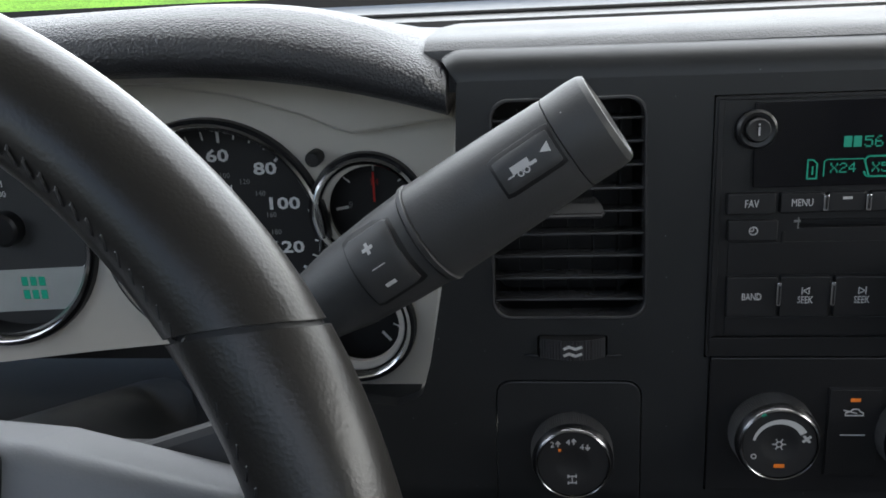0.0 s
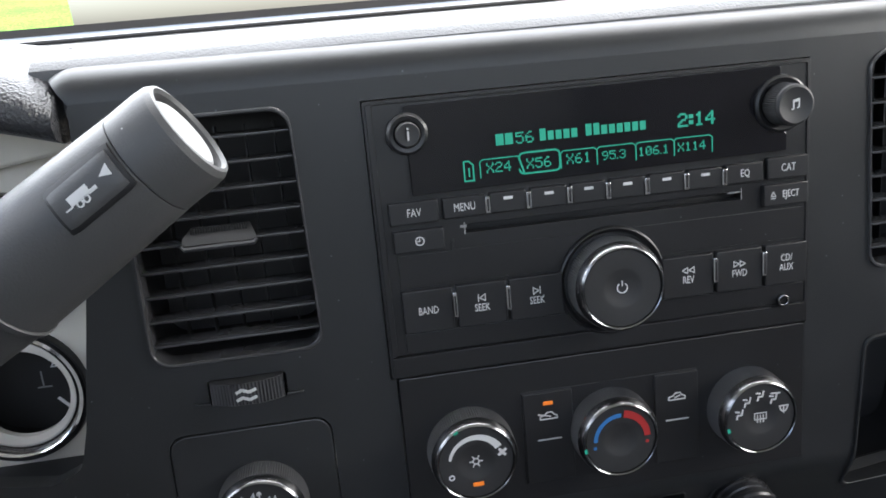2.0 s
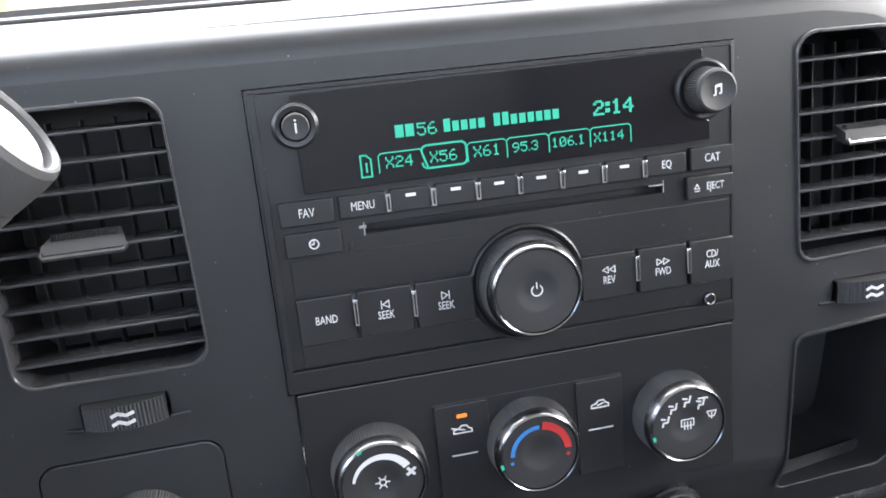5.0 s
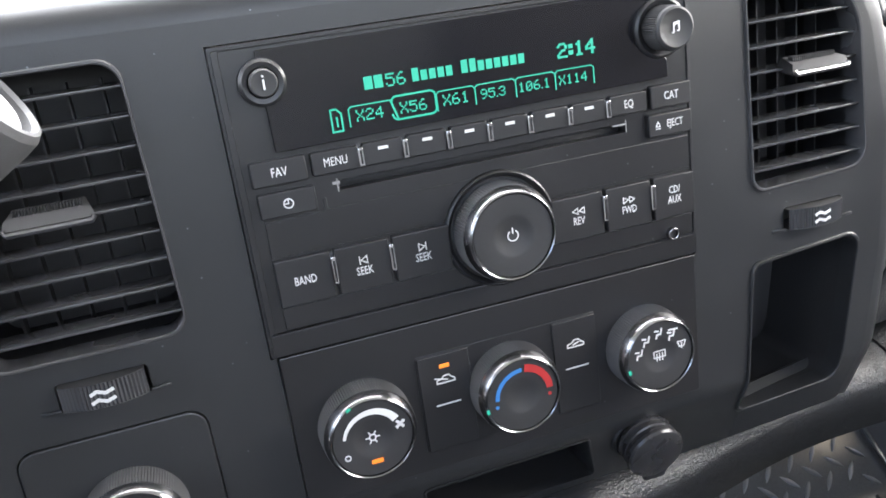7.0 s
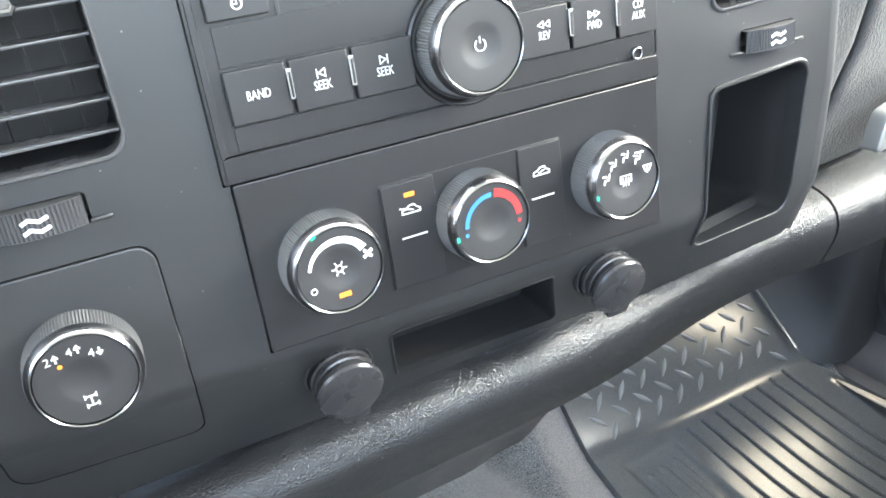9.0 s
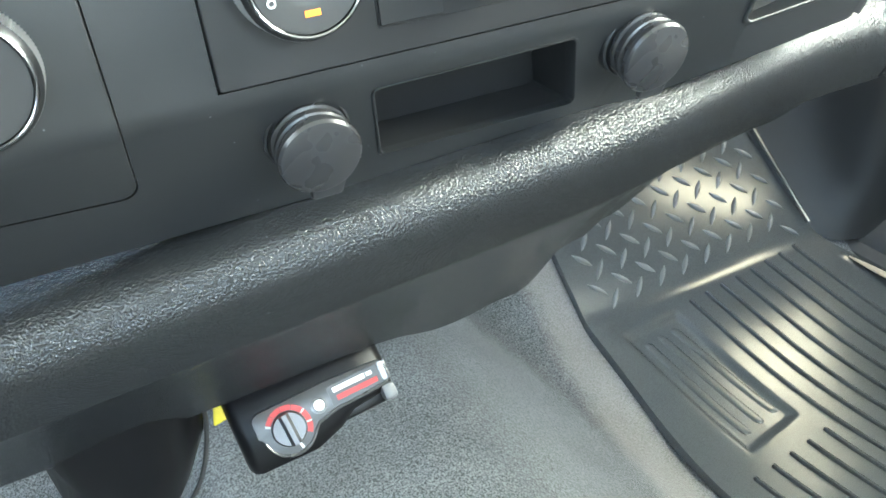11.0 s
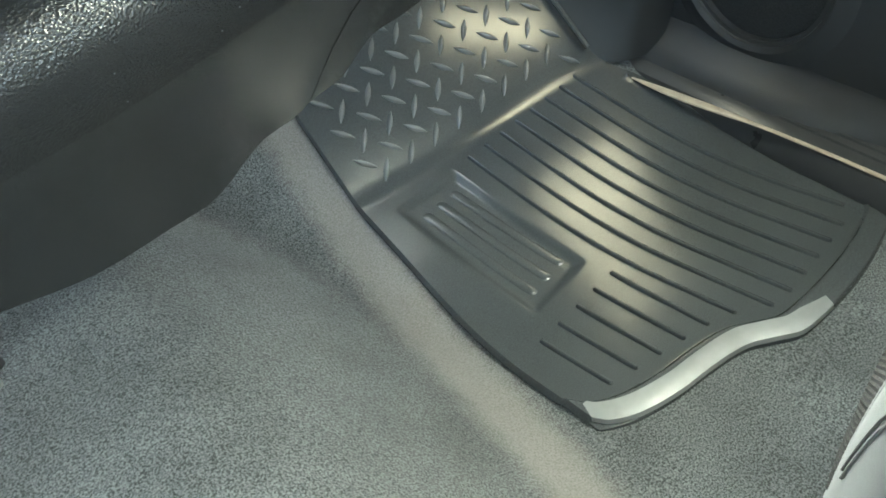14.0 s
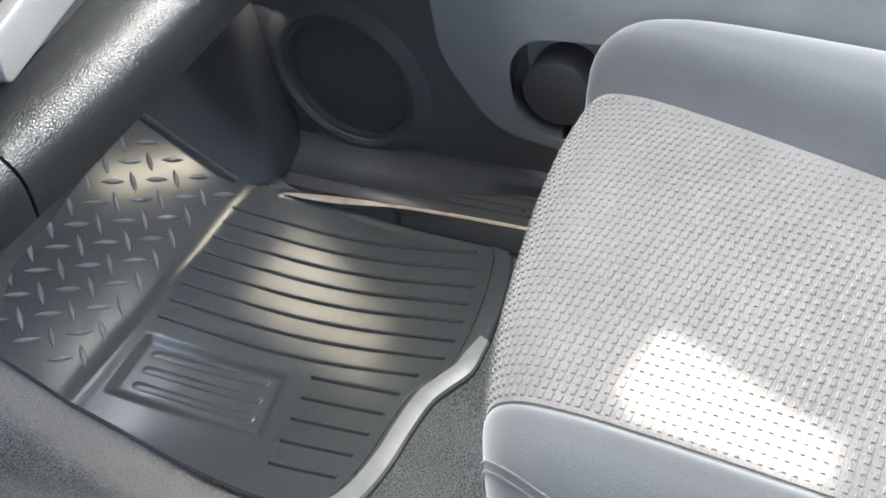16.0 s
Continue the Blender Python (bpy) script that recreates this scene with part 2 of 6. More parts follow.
def add(bm, other):
    """Moves the faces of other into bm."""
    tmp = bpy.data.meshes.new("tmp")
    other.to_mesh(tmp)
    other.free()
    bm.from_mesh(tmp)
    bpy.data.meshes.remove(tmp)
    return bm


def moved(bm, m):
    bmesh.ops.transform(bm, matrix=m, verts=bm.verts[:])
    return bm


def rounded(points, r, n=5):
    """The outline of a polygon with its corners rounded; r one radius or one a corner."""
    out, count = [], len(points)
    for i, p in enumerate(points):
        p, a, b = Vector(p).to_2d(), Vector(points[i - 1]).to_2d(), Vector(points[(i + 1) % count]).to_2d()
        ri = r[i] if isinstance(r, (list, tuple)) else r
        if ri <= 0:
            out.append(p)
            continue
        u, v = (a - p).normalized(), (b - p).normalized()
        half = u.angle(v) / 2
        d = min(ri / math.tan(half), (a - p).length * 0.49, (b - p).length * 0.49)
        rad = d * math.tan(half)
        c = p + (u + v).normalized() * (rad / math.sin(half))
        s, e = p + u * d - c, p + v * d - c
        a0, a1 = math.atan2(s.y, s.x), math.atan2(e.y, e.x)
        da = (a1 - a0 + math.pi) % (2 * math.pi) - math.pi
        out += [c + rad * Vector((math.cos(a0 + da * k / n), math.sin(a0 + da * k / n))) for k in range(n + 1)]
    return out


def rect(x0, x1, y0, y1, r=0.0, n=5):
    return rounded([(x0, y0), (x1, y0), (x1, y1), (x0, y1)], r, n)


def circle(cx, cy, r, n=40):
    return [Vector((cx + r * math.cos(2 * math.pi * k / n), cy + r * math.sin(2 * math.pi * k / n))) for k in range(n)]


def plate(outline, z0, z1, holes=(), r=0.0, segments=2):
    """A plate between two heights with the outline and holes given; the rim of its top face may be bevelled."""
    bm = bmesh.new()
    loops = []
    for ring in (outline, *holes):
        vs = [bm.verts.new((p[0], p[1], z1)) for p in ring]
        loops.append([bm.edges.new((vs[k - 1], vs[k])) for k in range(len(vs))])
    edges = [e for ring in loops for e in ring]
    if holes:
        bmesh.ops.triangle_fill(bm, use_beauty=True, use_dissolve=True, edges=edges, normal=(0, 0, 1))
    else:
        bm.faces.new([e.verts[0] for e in loops[0]])
    for f in bm.faces:
        if f.normal.z < 0:
            f.normal_flip()
    top = bm.faces[:]
    geo = bmesh.ops.extrude_face_region(bm, geom=top)
    down = [v for v in geo["geom"] if isinstance(v, bmesh.types.BMVert)]
    bmesh.ops.translate(bm, verts=down, vec=(0, 0, z0 - z1))
    if r > 0:
        rim = [e for e in bm.edges if len(e.link_faces) == 2 and e.calc_face_angle(0) > radians(50) and all(abs(v.co.z - z1) < 1e-6 for v in e.verts)]
        bmesh.ops.bevel(bm, geom=rim, offset=r, segments=segments, profile=0.5, affect='EDGES', clamp_overlap=True)
    return bm


def lathe(profile, n=48, cx=0.0, cy=0.0):
    """A solid turned about z through (cx, cy) from (radius, height) pairs."""
    bm = bmesh.new()
    rings = []
    for rad, z in profile:
        if rad < 1e-6:
            rings.append([bm.verts.new((cx, cy, z))])
        else:
            rings.append([bm.verts.new((cx + rad * math.cos(2 * math.pi * k / n), cy + rad * math.sin(2 * math.pi * k / n), z)) for k in range(n)])
    for a, b in zip(rings, rings[1:]):
        for k in range(n):
            q = [a[k % len(a)], a[(k + 1) % len(a)], b[(k + 1) % len(b)], b[k % len(b)]]
            q = [v for i, v in enumerate(q) if v not in q[:i]]
            if len(q) > 2:
                bm.faces.new(q)
    return bm


def loft(sections, closed=True, caps=True):
    """A skin through rings of points of one count."""
    bm = bmesh.new()
    rows = [[bm.verts.new(p) for p in s] for s in sections]
    n = len(rows[0])
    for a, b in zip(rows, rows[1:]):
        for k in range(n if closed else n - 1):
            j = (k + 1) % n
            q = [a[k], a[j], b[j], b[k]]
            if len({tuple(round(c, 7) for c in v.co) for v in q}) >= 3:
                bm.faces.new(q)
    if closed and caps:
        for ring in (rows[0], rows[-1]):
            bm.faces.new(ring)
    return bm


def tube(path, radius, n=12, caps=True, flat=1.0, up=(0, 0, 1)):
    """A tube along a line of points; radius one number or one a point."""
    pts = [Vector(p) for p in path]
    secs = []
    for i, p in enumerate(pts):
        d = (pts[min(i + 1, len(pts) - 1)] - pts[max(i - 1, 0)]).normalized()
        side = d.cross(Vector(up))
        side = side.normalized() if side.length > 1e-4 else Vector((1, 0, 0))
        top = side.cross(d).normalized()
        r = radius[i] if isinstance(radius, (list, tuple)) else radius
        secs.append([p + side * r * math.cos(2 * math.pi * k / n) + top * r * flat * math.sin(2 * math.pi * k / n) for k in range(n)])
    return loft(secs, caps=caps)


def smooth_line(points, n=8):
    """A Catmull-Rom line through the points."""
    p = [Vector(q) for q in points]
    p = [2 * p[0] - p[1]] + p + [2 * p[-1] - p[-2]]
    out = []
    for a, b, c, d in zip(p, p[1:], p[2:], p[3:]):
        for k in range(n):
            t = k / n
            out.append(0.5 * ((2 * b) + (c - a) * t + (2 * a - 5 * b + 4 * c - d) * t * t + (3 * b - a - 3 * c + d) * t ** 3))
    out.append(p[-2])
    return out


def sheet(rows, thick=0.004, down=Vector((0, 0, -1))):
    """An open sheet through rows of points, given thickness."""
    bm = loft(rows, closed=False, caps=False)
    geo = bmesh.ops.extrude_face_region(bm, geom=bm.faces[:])
    bmesh.ops.translate(bm, verts=[v for v in geo["geom"] if isinstance(v, bmesh.types.BMVert)], vec=down * thick)
    return bm


def text(body, size, x, y, z, mat, parent, name="lettering", depth=0.0002, spacing=1.0, squeeze=1.0, turn=0.0, bold=0.0):
    cu = bpy.data.curves.new(name, 'FONT')
    cu.body, cu.size, cu.align_x, cu.align_y, cu.extrude, cu.space_character = body, size, 'CENTER', 'CENTER', depth, spacing
    cu.resolution_u = 2
    cu.offset = bold
    tmp = bpy.data.objects.new("tmp", cu)
    me = bpy.data.meshes.new_from_object(tmp)
    bpy.data.objects.remove(tmp)
    bpy.data.curves.remove(cu)
    me.name = name
    me.materials.clear()
    me.materials.append(mat)
    ob = new(name, me)
    ob.parent = parent
    ob.matrix_basis = Matrix.Translation((x, y, z)) @ pose(0, 0, 0, 0, 0, turn) @ Matrix.Diagonal((squeeze, 1, 1, 1))
    return ob


# ---- the large structure ----
def floor_height(x, y):
    """The carpet: flat footwell, tunnel hump, toe board rising ahead."""
    s = min(1.0, max(0.0, (0.435 - x) / 0.30))
    hump = 0.17 * s * s * (3 - 2 * s) if x > 0.0 else 0.17 * min(1.0, max(0.0, (x + 0.24) / 0.2))
    hump *= 1 + 0.5 * max(0.0, y)
    toe = max(0.0, y - 0.20) * 0.24 + max(0.0, y - 0.40) * 0.55
    return max(hump, toe) + 0.0015 * noise.noise(Vector((x * 14, y * 14, 0)))


def spread(a, b, n):
    return [a + (b - a) * i / (n - 1) for i in range(n)]


floor = part("floor", sheet([[(x, y, floor_height(x, y) - 0.005) for y in spread(-1.38, 0.80, 90)] for x in spread(-0.9, 0.95, 90)], 0.02), CARPET)
tagged(floor, "grey loop-pile carpet over the cab floor and tunnel", "carpet", kind="structure")

# dashboard
dash = thing("dashboard", "black moulded truck dashboard with grained vinyl pads", "dashboard", kind="structure")
FACE = [(-0.193, -0.2625), (0.165, -0.2625), (0.235, -0.2495), (0.2985, -0.2370), (0.3100, -0.205), (0.3185, -0.150), (0.3205, -0.085), (0.3090, -0.030), (0.289, 0.003), (0.250, 0.0085), (-0.119, 0.0105), (-0.1215, -0.045), (-0.1372, -0.131), (-0.1425, -0.150), (-0.156, -0.1555), (-0.193, -0.150)]
FACE_R = [0, 0.03, 0.03, 0.004, 0.03, 0.06, 0.06, 0.05, 0.04, 0.03, 0.003, 0.02, 0.02, 0.01, 0.008, 0.0]
VENT_L = rounded([(-0.1045, -0.1075), (-0.0283, -0.1075), (-0.0305, 0.0020), (-0.1040, 0.0020)], 0.009, 7)
VENT_R = rounded([(0.2395, -0.1055), (0.3085, -0.1035), (0.3030, -0.030), (0.2860, 0.0005), (0.2360, 0.0010)], [0.008, 0.010, 0.03, 0.014, 0.010], 7)
TRAY = rounded([(0.2325, -0.2290), (0.2945, -0.2215), (0.3065, -0.1365), (0.2385, -0.1405)], [0.004, 0.010, 0.008, 0.006], 6)
RADIO_HOLE = [Vector(p) for p in ((0.0022, -0.2016), (0.2058, -0.2016), (0.2058, -0.1278), (0.2070, -0.1278), (0.2070, 0.0005), (-0.0004, 0.0005), (-0.0004, -0.1278), (0.0022, -0.1278))]
WHEEL_L, WHEEL_R = rect(-0.0825, -0.0475, -0.1280, -0.1160, 0.0015, 3), rect(0.2580, 0.2930, -0.1280, -0.1160, 0.0015, 3)
PANEL_4WD = rounded([(-0.1050, -0.2310), (-0.0295, -0.2365), (-0.0300, -0.1405), (-0.1040, -0.1405)], [0.010, 0.006, 0.008, 0.008], 6)
SLOT = rounded([(0.0618, -0.2485), (0.1560, -0.2495), (0.1436, -0.2130), (0.0555, -0.2138)], 0.0025, 3)
OUTLETS = ((0.0314, -0.2262), (0.1752, -0.2222))
OUTLET_L, OUTLET_R = (circle(u, v, 0.0085, 24) for u, v in OUTLETS)


def bend(d, w):
    """A ramp from zero whose start is rounded over 2 w."""
    return 0.0 if d < -w else (d + w) ** 2 / (4 * w) if d < w else d


def tuck_depth(v, u=0.0):
    """How far the lower trim leans in under the climate panel, less towards the passenger."""
    k = min(1.0, max(0.0, (u - 0.195) / 0.09))
    return (0.60 - 0.38 * k * k * (3 - 2 * k)) * bend(-0.206 - v, 0.005)


def tuck(bm):
    """Leans the part of a stack piece that lies below the climate panel inwards."""
    for v in (-0.2012, -0.2035, -0.206, -0.2085, -0.211):
        bmesh.ops.bisect_plane(bm, geom=bm.verts[:] + bm.edges[:] + bm.faces[:], plane_co=(0, v, 0), plane_no=(0, 1, 0))
    for q in bm.verts:
        q.co.z -= tuck_depth(q.co.y, q.co.x)
    return bm


outline = rounded(FACE, FACE_R, 6)
bezel = part("bezel", tuck(plate(outline, -0.010, 0.0, [VENT_L, VENT_R, TRAY, RADIO_HOLE, WHEEL_L, WHEEL_R, PANEL_4WD, SLOT, OUTLET_L, OUTLET_R])), TRIM, dash, "satin black centre trim panel", at=STACK)


def roll(path, profile):
    """A rounded rim along an open line: each section leads outwards and back."""
    secs = []
    for i, p in enumerate(path):
        d = (path[min(i + 1, len(path) - 1)] - path[max(i - 1, 0)]).normalized()
        nrm = Vector((d.y, -d.x))
        secs.append([(p.x + nrm.x * a, p.y + nrm.y * a, b) for a, b in profile])
    return loft(secs, closed=False, caps=False)


k0 = min(range(len(outline)), key=lambda k: (outline[k] - Vector((0.2995, -0.2300))).length)
k1 = min(range(len(outline)), key=lambda k: (outline[k] - Vector((-0.119, 0.0100))).length)
part("bezel_rim", tuck(roll(outline[k0:k1 + 1], [(-0.0002, 0.0), (0.004, -0.0005), (0.0080, -0.0020), (0.0112, -0.0046), (0.0134, -0.0080), (0.0147, -0.0120), (0.0150, -0.0170), (0.0150, -0.05)])), TRIM, bezel)

# top pad, with its seam and the defrost ledge under the glass
def top_profile(x):
    s = max(0.0, x - 0.28)
    k_ = min(1.0, max(0.0, (x - 0.325) / 0.06))
    lead = 0.013 + 0.4 * s * s + 0.075 * k_ * k_ * (3 - 2 * k_)
    return [(lead + a, 0.8268 + b - 0.20 * s * s) for a, b in ((0.0, -0.010), (0.001, -0.002), (0.005, 0.0015), (0.02, 0.004), (0.08, 0.006), (0.18, 0.005), (0.235, 0.004))]


part("top_pad", sheet([[(x, *p) for p in top_profile(x)] for x in spread(-0.135, 0.92, 40)], 0.012), PAD, dash, "grained grey dash top pad")
part("defrost_ledge", sheet([[(x, 0.252, 0.820), (x, 0.256, 0.833), (x, 0.30, 0.838), (x, 0.52, 0.846)] for x in spread(-0.88, 0.92, 20)], 0.012), TRIM, dash, "smooth dark defrost ledge")
part("defrost_slot", box(-0.35, 0.5, 0.285, 0.30, 0.836, 0.8395, 0.001), DARK, dash)


# lower padded bolster with its bulge, running down to a wavy lower edge
def along(x, table):
    """The values of a table of (x, values...) at x, joined smoothly."""
    if x <= table[0][0]:
        return table[0][1:]
    for p, q in zip(table, table[1:]):
        if x <= q[0]:
            t = (x - p[0]) / (q[0] - p[0])
            t = t * t * (3 - 2 * t)
            return tuple(u + (v - u) * t for u, v in zip(p[1:], q[1:]))
    return table[-1][1:]


def glide(x, table):
    """The value of a table of (x, value) at x, on a smooth curve through its points."""
    if x <= table[0][0]:
        return table[0][1]
    n = len(table) - 1
    for k, (p, q) in enumerate(zip(table, table[1:])):
        if x <= q[0]:
            a, b = table[max(k - 1, 0)], table[min(k + 2, n)]
            h = q[0] - p[0]
            t = (x - p[0]) / h
            m0, m1 = (q[1] - a[1]) / (q[0] - a[0]) * h, (b[1] - p[1]) / (b[0] - p[0]) * h
            return p[1] * (1 + 2 * t) * (1 - t) ** 2 + m0 * t * (1 - t) ** 2 + q[1] * t * t * (3 - 2 * t) + m1 * t * t * (t - 1)
    return table[-1][1]


LOWER_EDGE = [(-0.60, 0.12, 0.36), (-0.05, 0.115, 0.372), (0.08, 0.125, 0.368), (0.16, 0.20, 0.300), (0.235, 0.232, 0.280), (0.33, 0.275, 0.281), (0.40, 0.318, 0.264), (0.47, 0.330, 0.286), (0.58, 0.308, 0.318), (0.69, 0.300, 0.348), (0.80, 0.298, 0.370), (0.95, 0.285, 0.392)]


ROLL = ((0.060, 0.5385), (0.044, 0.5378), (0.0310, 0.5362), (0.0200, 0.5335), (0.0125, 0.5302), (0.0080, 0.5264), (0.0050, 0.5216), (0.0034, 0.5152), (0.0040, 0.5085), (0.0075, 0.4985), (0.0145, 0.4830))


def bolster(x):
    k_ = min(1.0, max(0.0, (x - 0.15) / 0.20))
    k_ = k_ * k_ * (3 - 2 * k_)
    up = 0.06 * max(-0.20, x)
    ey, ez = along(x, LOWER_EDGE)
    back = 0.012 * k_ + 0.009 * math.exp(-((x - 0.30) / 0.085) ** 2)
    top = [(p[0] + back, p[1] + up) for p in ROLL]
    y0, z0 = top[-1]
    down = [(y0 + (ey - y0) * t, z0 + (ez - z0) * t + 0.010 * (1 + 1.6 * k_) * math.sin(math.pi * t)) for t in (0.15, 0.3, 0.45, 0.6, 0.75, 0.88, 0.96)]
    return top + down + [(ey, ez), (ey + 0.02, ez + 0.006), (ey + 0.06, ez + 0.05)]


part("lower_bolster", sheet([[(x, *p) for p in bolster(x)] for x in spread(-0.62, 0.3720, 70)], 0.012, Vector((0, 1, 0.2))), VINYL, dash, "grained black padded lower dash")
part("glove_bolster", sheet([[(x, *p) for p in bolster(x)] for x in spread(0.3740, 0.92, 40)], 0.012, Vector((0, 1, 0.2))), VINYL, dash, "grained black padded lower dash")

# passenger side: grained side pad, glove box door and its handle
def pad_depth(x, z):
    s = x - 0.325
    a = along(z, [(0.565, 0.034), (0.590, 0.028), (0.615, 0.020), (0.650, 0.010), (0.690, 0.000), (0.720, 0.000), (0.750, 0.010), (0.775, 0.026), (0.800, 0.048), (0.822, 0.078), (0.832, 0.10)])[0]
    return 0.012 + 0.35 * s * s + 0.05 * s + a


def seam(z):
    return along(z, [(0.56, 0.352), (0.575, 0.360), (0.593, 0.370), (0.625, 0.379), (0.658, 0.384), (0.707, 0.382), (0.740, 0.362), (0.780, 0.345), (0.832, 0.338)])[0]


PAD_Z = [0.832, 0.826, 0.822, 0.812, 0.800, 0.785, 0.765, 0.748, 0.730, 0.710, 0.690, 0.670, 0.650, 0.632, 0.615, 0.602, 0.590, 0.578, 0.566]
part("side_pad", sheet([[(0.318 + (seam(z) - 0.0012 - 0.318) * t, pad_depth(0.318 + (seam(z) - 0.318) * t, z) + 0.0035 * max(0.0, (t - 0.86) / 0.14) ** 2, z) for z in PAD_Z] for t in spread(0, 1, 16)], 0.012, Vector((0, 1, 0))), GLOVE, dash, "grained black side pad", smooth=60)
glove = part("glove_box", sheet([[(seam(z) + 0.0012 + (0.92 - seam(z)) * t * t, pad_depth(seam(z) + (0.92 - seam(z)) * t * t, z) + 0.0035 * max(0.0, (0.12 - t) / 0.12) ** 2, z) for z in PAD_Z] for t in spread(0, 1, 40)], 0.012, Vector((0, 1, 0))), GLOVE, dash, "grained black glove box door", smooth=60)
HANDLE = Matrix(((1, 0, 0, 0), (0.14, 0, -1, -0.013), (0, 1, 0, 0), (0, 0, 0, 1)))
part("glove_handle", plate(rounded([(0.428, 0.5520), (0.660, 0.583), (0.660, 0.610), (0.438, 0.5760)], [0.003, 0.006, 0.006, 0.008]), -0.012, 0.000, r=0.002, segments=3), HANDLE_SILVER, glove, "long silver latch handle", at=HANDLE)

# cab shell: roof, walls and glass openings that close the place
shell = thing("cab_shell", "truck cab shell with grey headliner and dark door skins", "cab", kind="structure")
part("headliner", box(-0.9, 1.06, -1.4, 0.03, 1.40, 1.44, 0.01), HEADLINER, shell)
part("back_wall", box(-0.9, 1.06, -1.44, -1.40, -0.1, 0.92, 0.01), HEADLINER, shell)
part("firewall", sheet([[(x, 0.40, 0.0), (x, 0.62, 0.18), (x, 0.76, 0.35), (x, 0.80, 0.86)] for x in spread(-0.9, 1.06, 4)], 0.02, Vector((0, 1, 0))), DARK, shell)
part("cowl_side", box(0.94, 0.97, 0.36, 0.84, -0.1, 0.86), DARK, shell)
part("toe_board", sheet([[(x, 0.38, 0.0), (x, 0.62, 0.185), (x, 0.82, 0.36)] for x in (0.86, 0.96)], 0.03), CARPET, shell)
part("rocker", box(0.90, 0.99, -1.4, 0.5, -0.12, 0.03), DARK, shell)
part("driver_door", box(-0.96, -0.90, -1.4, 0.8, -0.1, 0.80, 0.01), DOORP, shell)
part("side_wall", moved(plate(rect(-1.4, 0.52, 0.80, 1.41, 0.0), 0, 0.03, [rect(-0.70, 0.345, 0.845, 1.205, 0.04), rect(-1.30, -0.95, 0.88, 1.25, 0.04)]), Matrix(((0, 0, 1, 0.99), (1, 0, 0, 0), (0, 1, 0, 0), (0, 0, 0, 1)))), HEADLINER, shell)
# Unseen roof added to block the sun; its notch shapes the seat patch.
canopy = part("canopy", plate([Vector(p) for p in ((1.10, -3.5), (3.6, -3.5), (3.6, 6.0), (1.10, 6.0), (1.10, -0.700), (1.471, -0.694), (1.508, -0.658), (1.576, -0.680), (1.532, -0.803), (1.471, -0.794), (1.10, -0.785))], 1.98, 2.00), HEADLINER)
tagged(canopy, "unseen sun blocker, added and notched to shape the seat's sun patch", "canopy", kind="structure")

ground = part("ground", box(-400, 400, -400, 400, -0.80, -0.70), material("gravel", (0.22, 0.21, 0.19), rough=1, grain=0.5, grain_size=0.02, vary=0.2, vary_size=0.6))
tagged(ground, "pale gravel ground outside the truck", "ground", kind="structure")
hood = part("bonnet", sheet([[(x, y, 0.80 - 0.05 * (y - 0.55) - 0.10 * x * x) for y in spread(0.56, 1.7, 8)] for x in spread(-0.95, 1.15, 12)], 0.03), material("pale_paint", (0.55, 0.53, 0.48), rough=0.25, coat=0.5))
tagged(hood, "pale painted bonnet outside the windscreen", "bonnet", kind="structure")
lawn = part("lawn", sheet([[(-0.27 * y - u, y, -0.66 + 7.5 * max(0.0, (y - 6) / 60) ** 0.8 + 0.15 * noise.noise(Vector((u * 0.2, y * 0.2, 3)))) for y in (4, 5, 6, 7, 9, 12, 16, 22, 30, 42, 60, 90)] for u in spread(0, 120, 40)], 0.1), material("grass", (0.13, 0.30, 0.03), rough=1, grain=0.5, grain_size=0.06, vary=0.35, vary_size=1.5))
tagged(lawn, "bright green grass bank rising beyond the bonnet", "lawn", kind="structure")
# ---- the centre stack ----
def ring(cx, cy, r0, r1, z0, z1, r=0.0004, n=48):
    return plate(circle(cx, cy, r1, n), z0, z1, [circle(cx, cy, r0, n)], r)


def rim_plate(outer, inner, z0, z1, r=0.0006):
    """A frame between two rings of one count, its front edges eased."""
    mix = [(o, i) for o, i in zip(outer, inner)]

    def at(t, z):
        return [(o.x + (i.x - o.x) * t, o.y + (i.y - o.y) * t, z) for o, i in mix]

    return loft([at(0, z0), at(0, z1 - r), at(0.25, z1), at(0.75, z1), at(1, z1 - r), at(1, z0)], caps=False)


def knurl(cx, cy, r, z0, z1, teeth, deep=0.0006):
    """A sleeve with fine grooves round it."""
    bm = bmesh.new()
    n = teeth * 2
    rows = [[bm.verts.new((cx + (r - (deep if k % 2 else 0)) * q * math.cos(2 * math.pi * k / n), cy + (r - (deep if k % 2 else 0)) * q * math.sin(2 * math.pi * k / n), z)) for k in range(n)]
            for z, q in ((z0, 1.03), (z1, 1.0))]
    for k in range(n):
        bm.faces.new((rows[0][k - 1], rows[0][k], rows[1][k], rows[1][k - 1]))
    bm.faces.new(rows[1])
    return bm


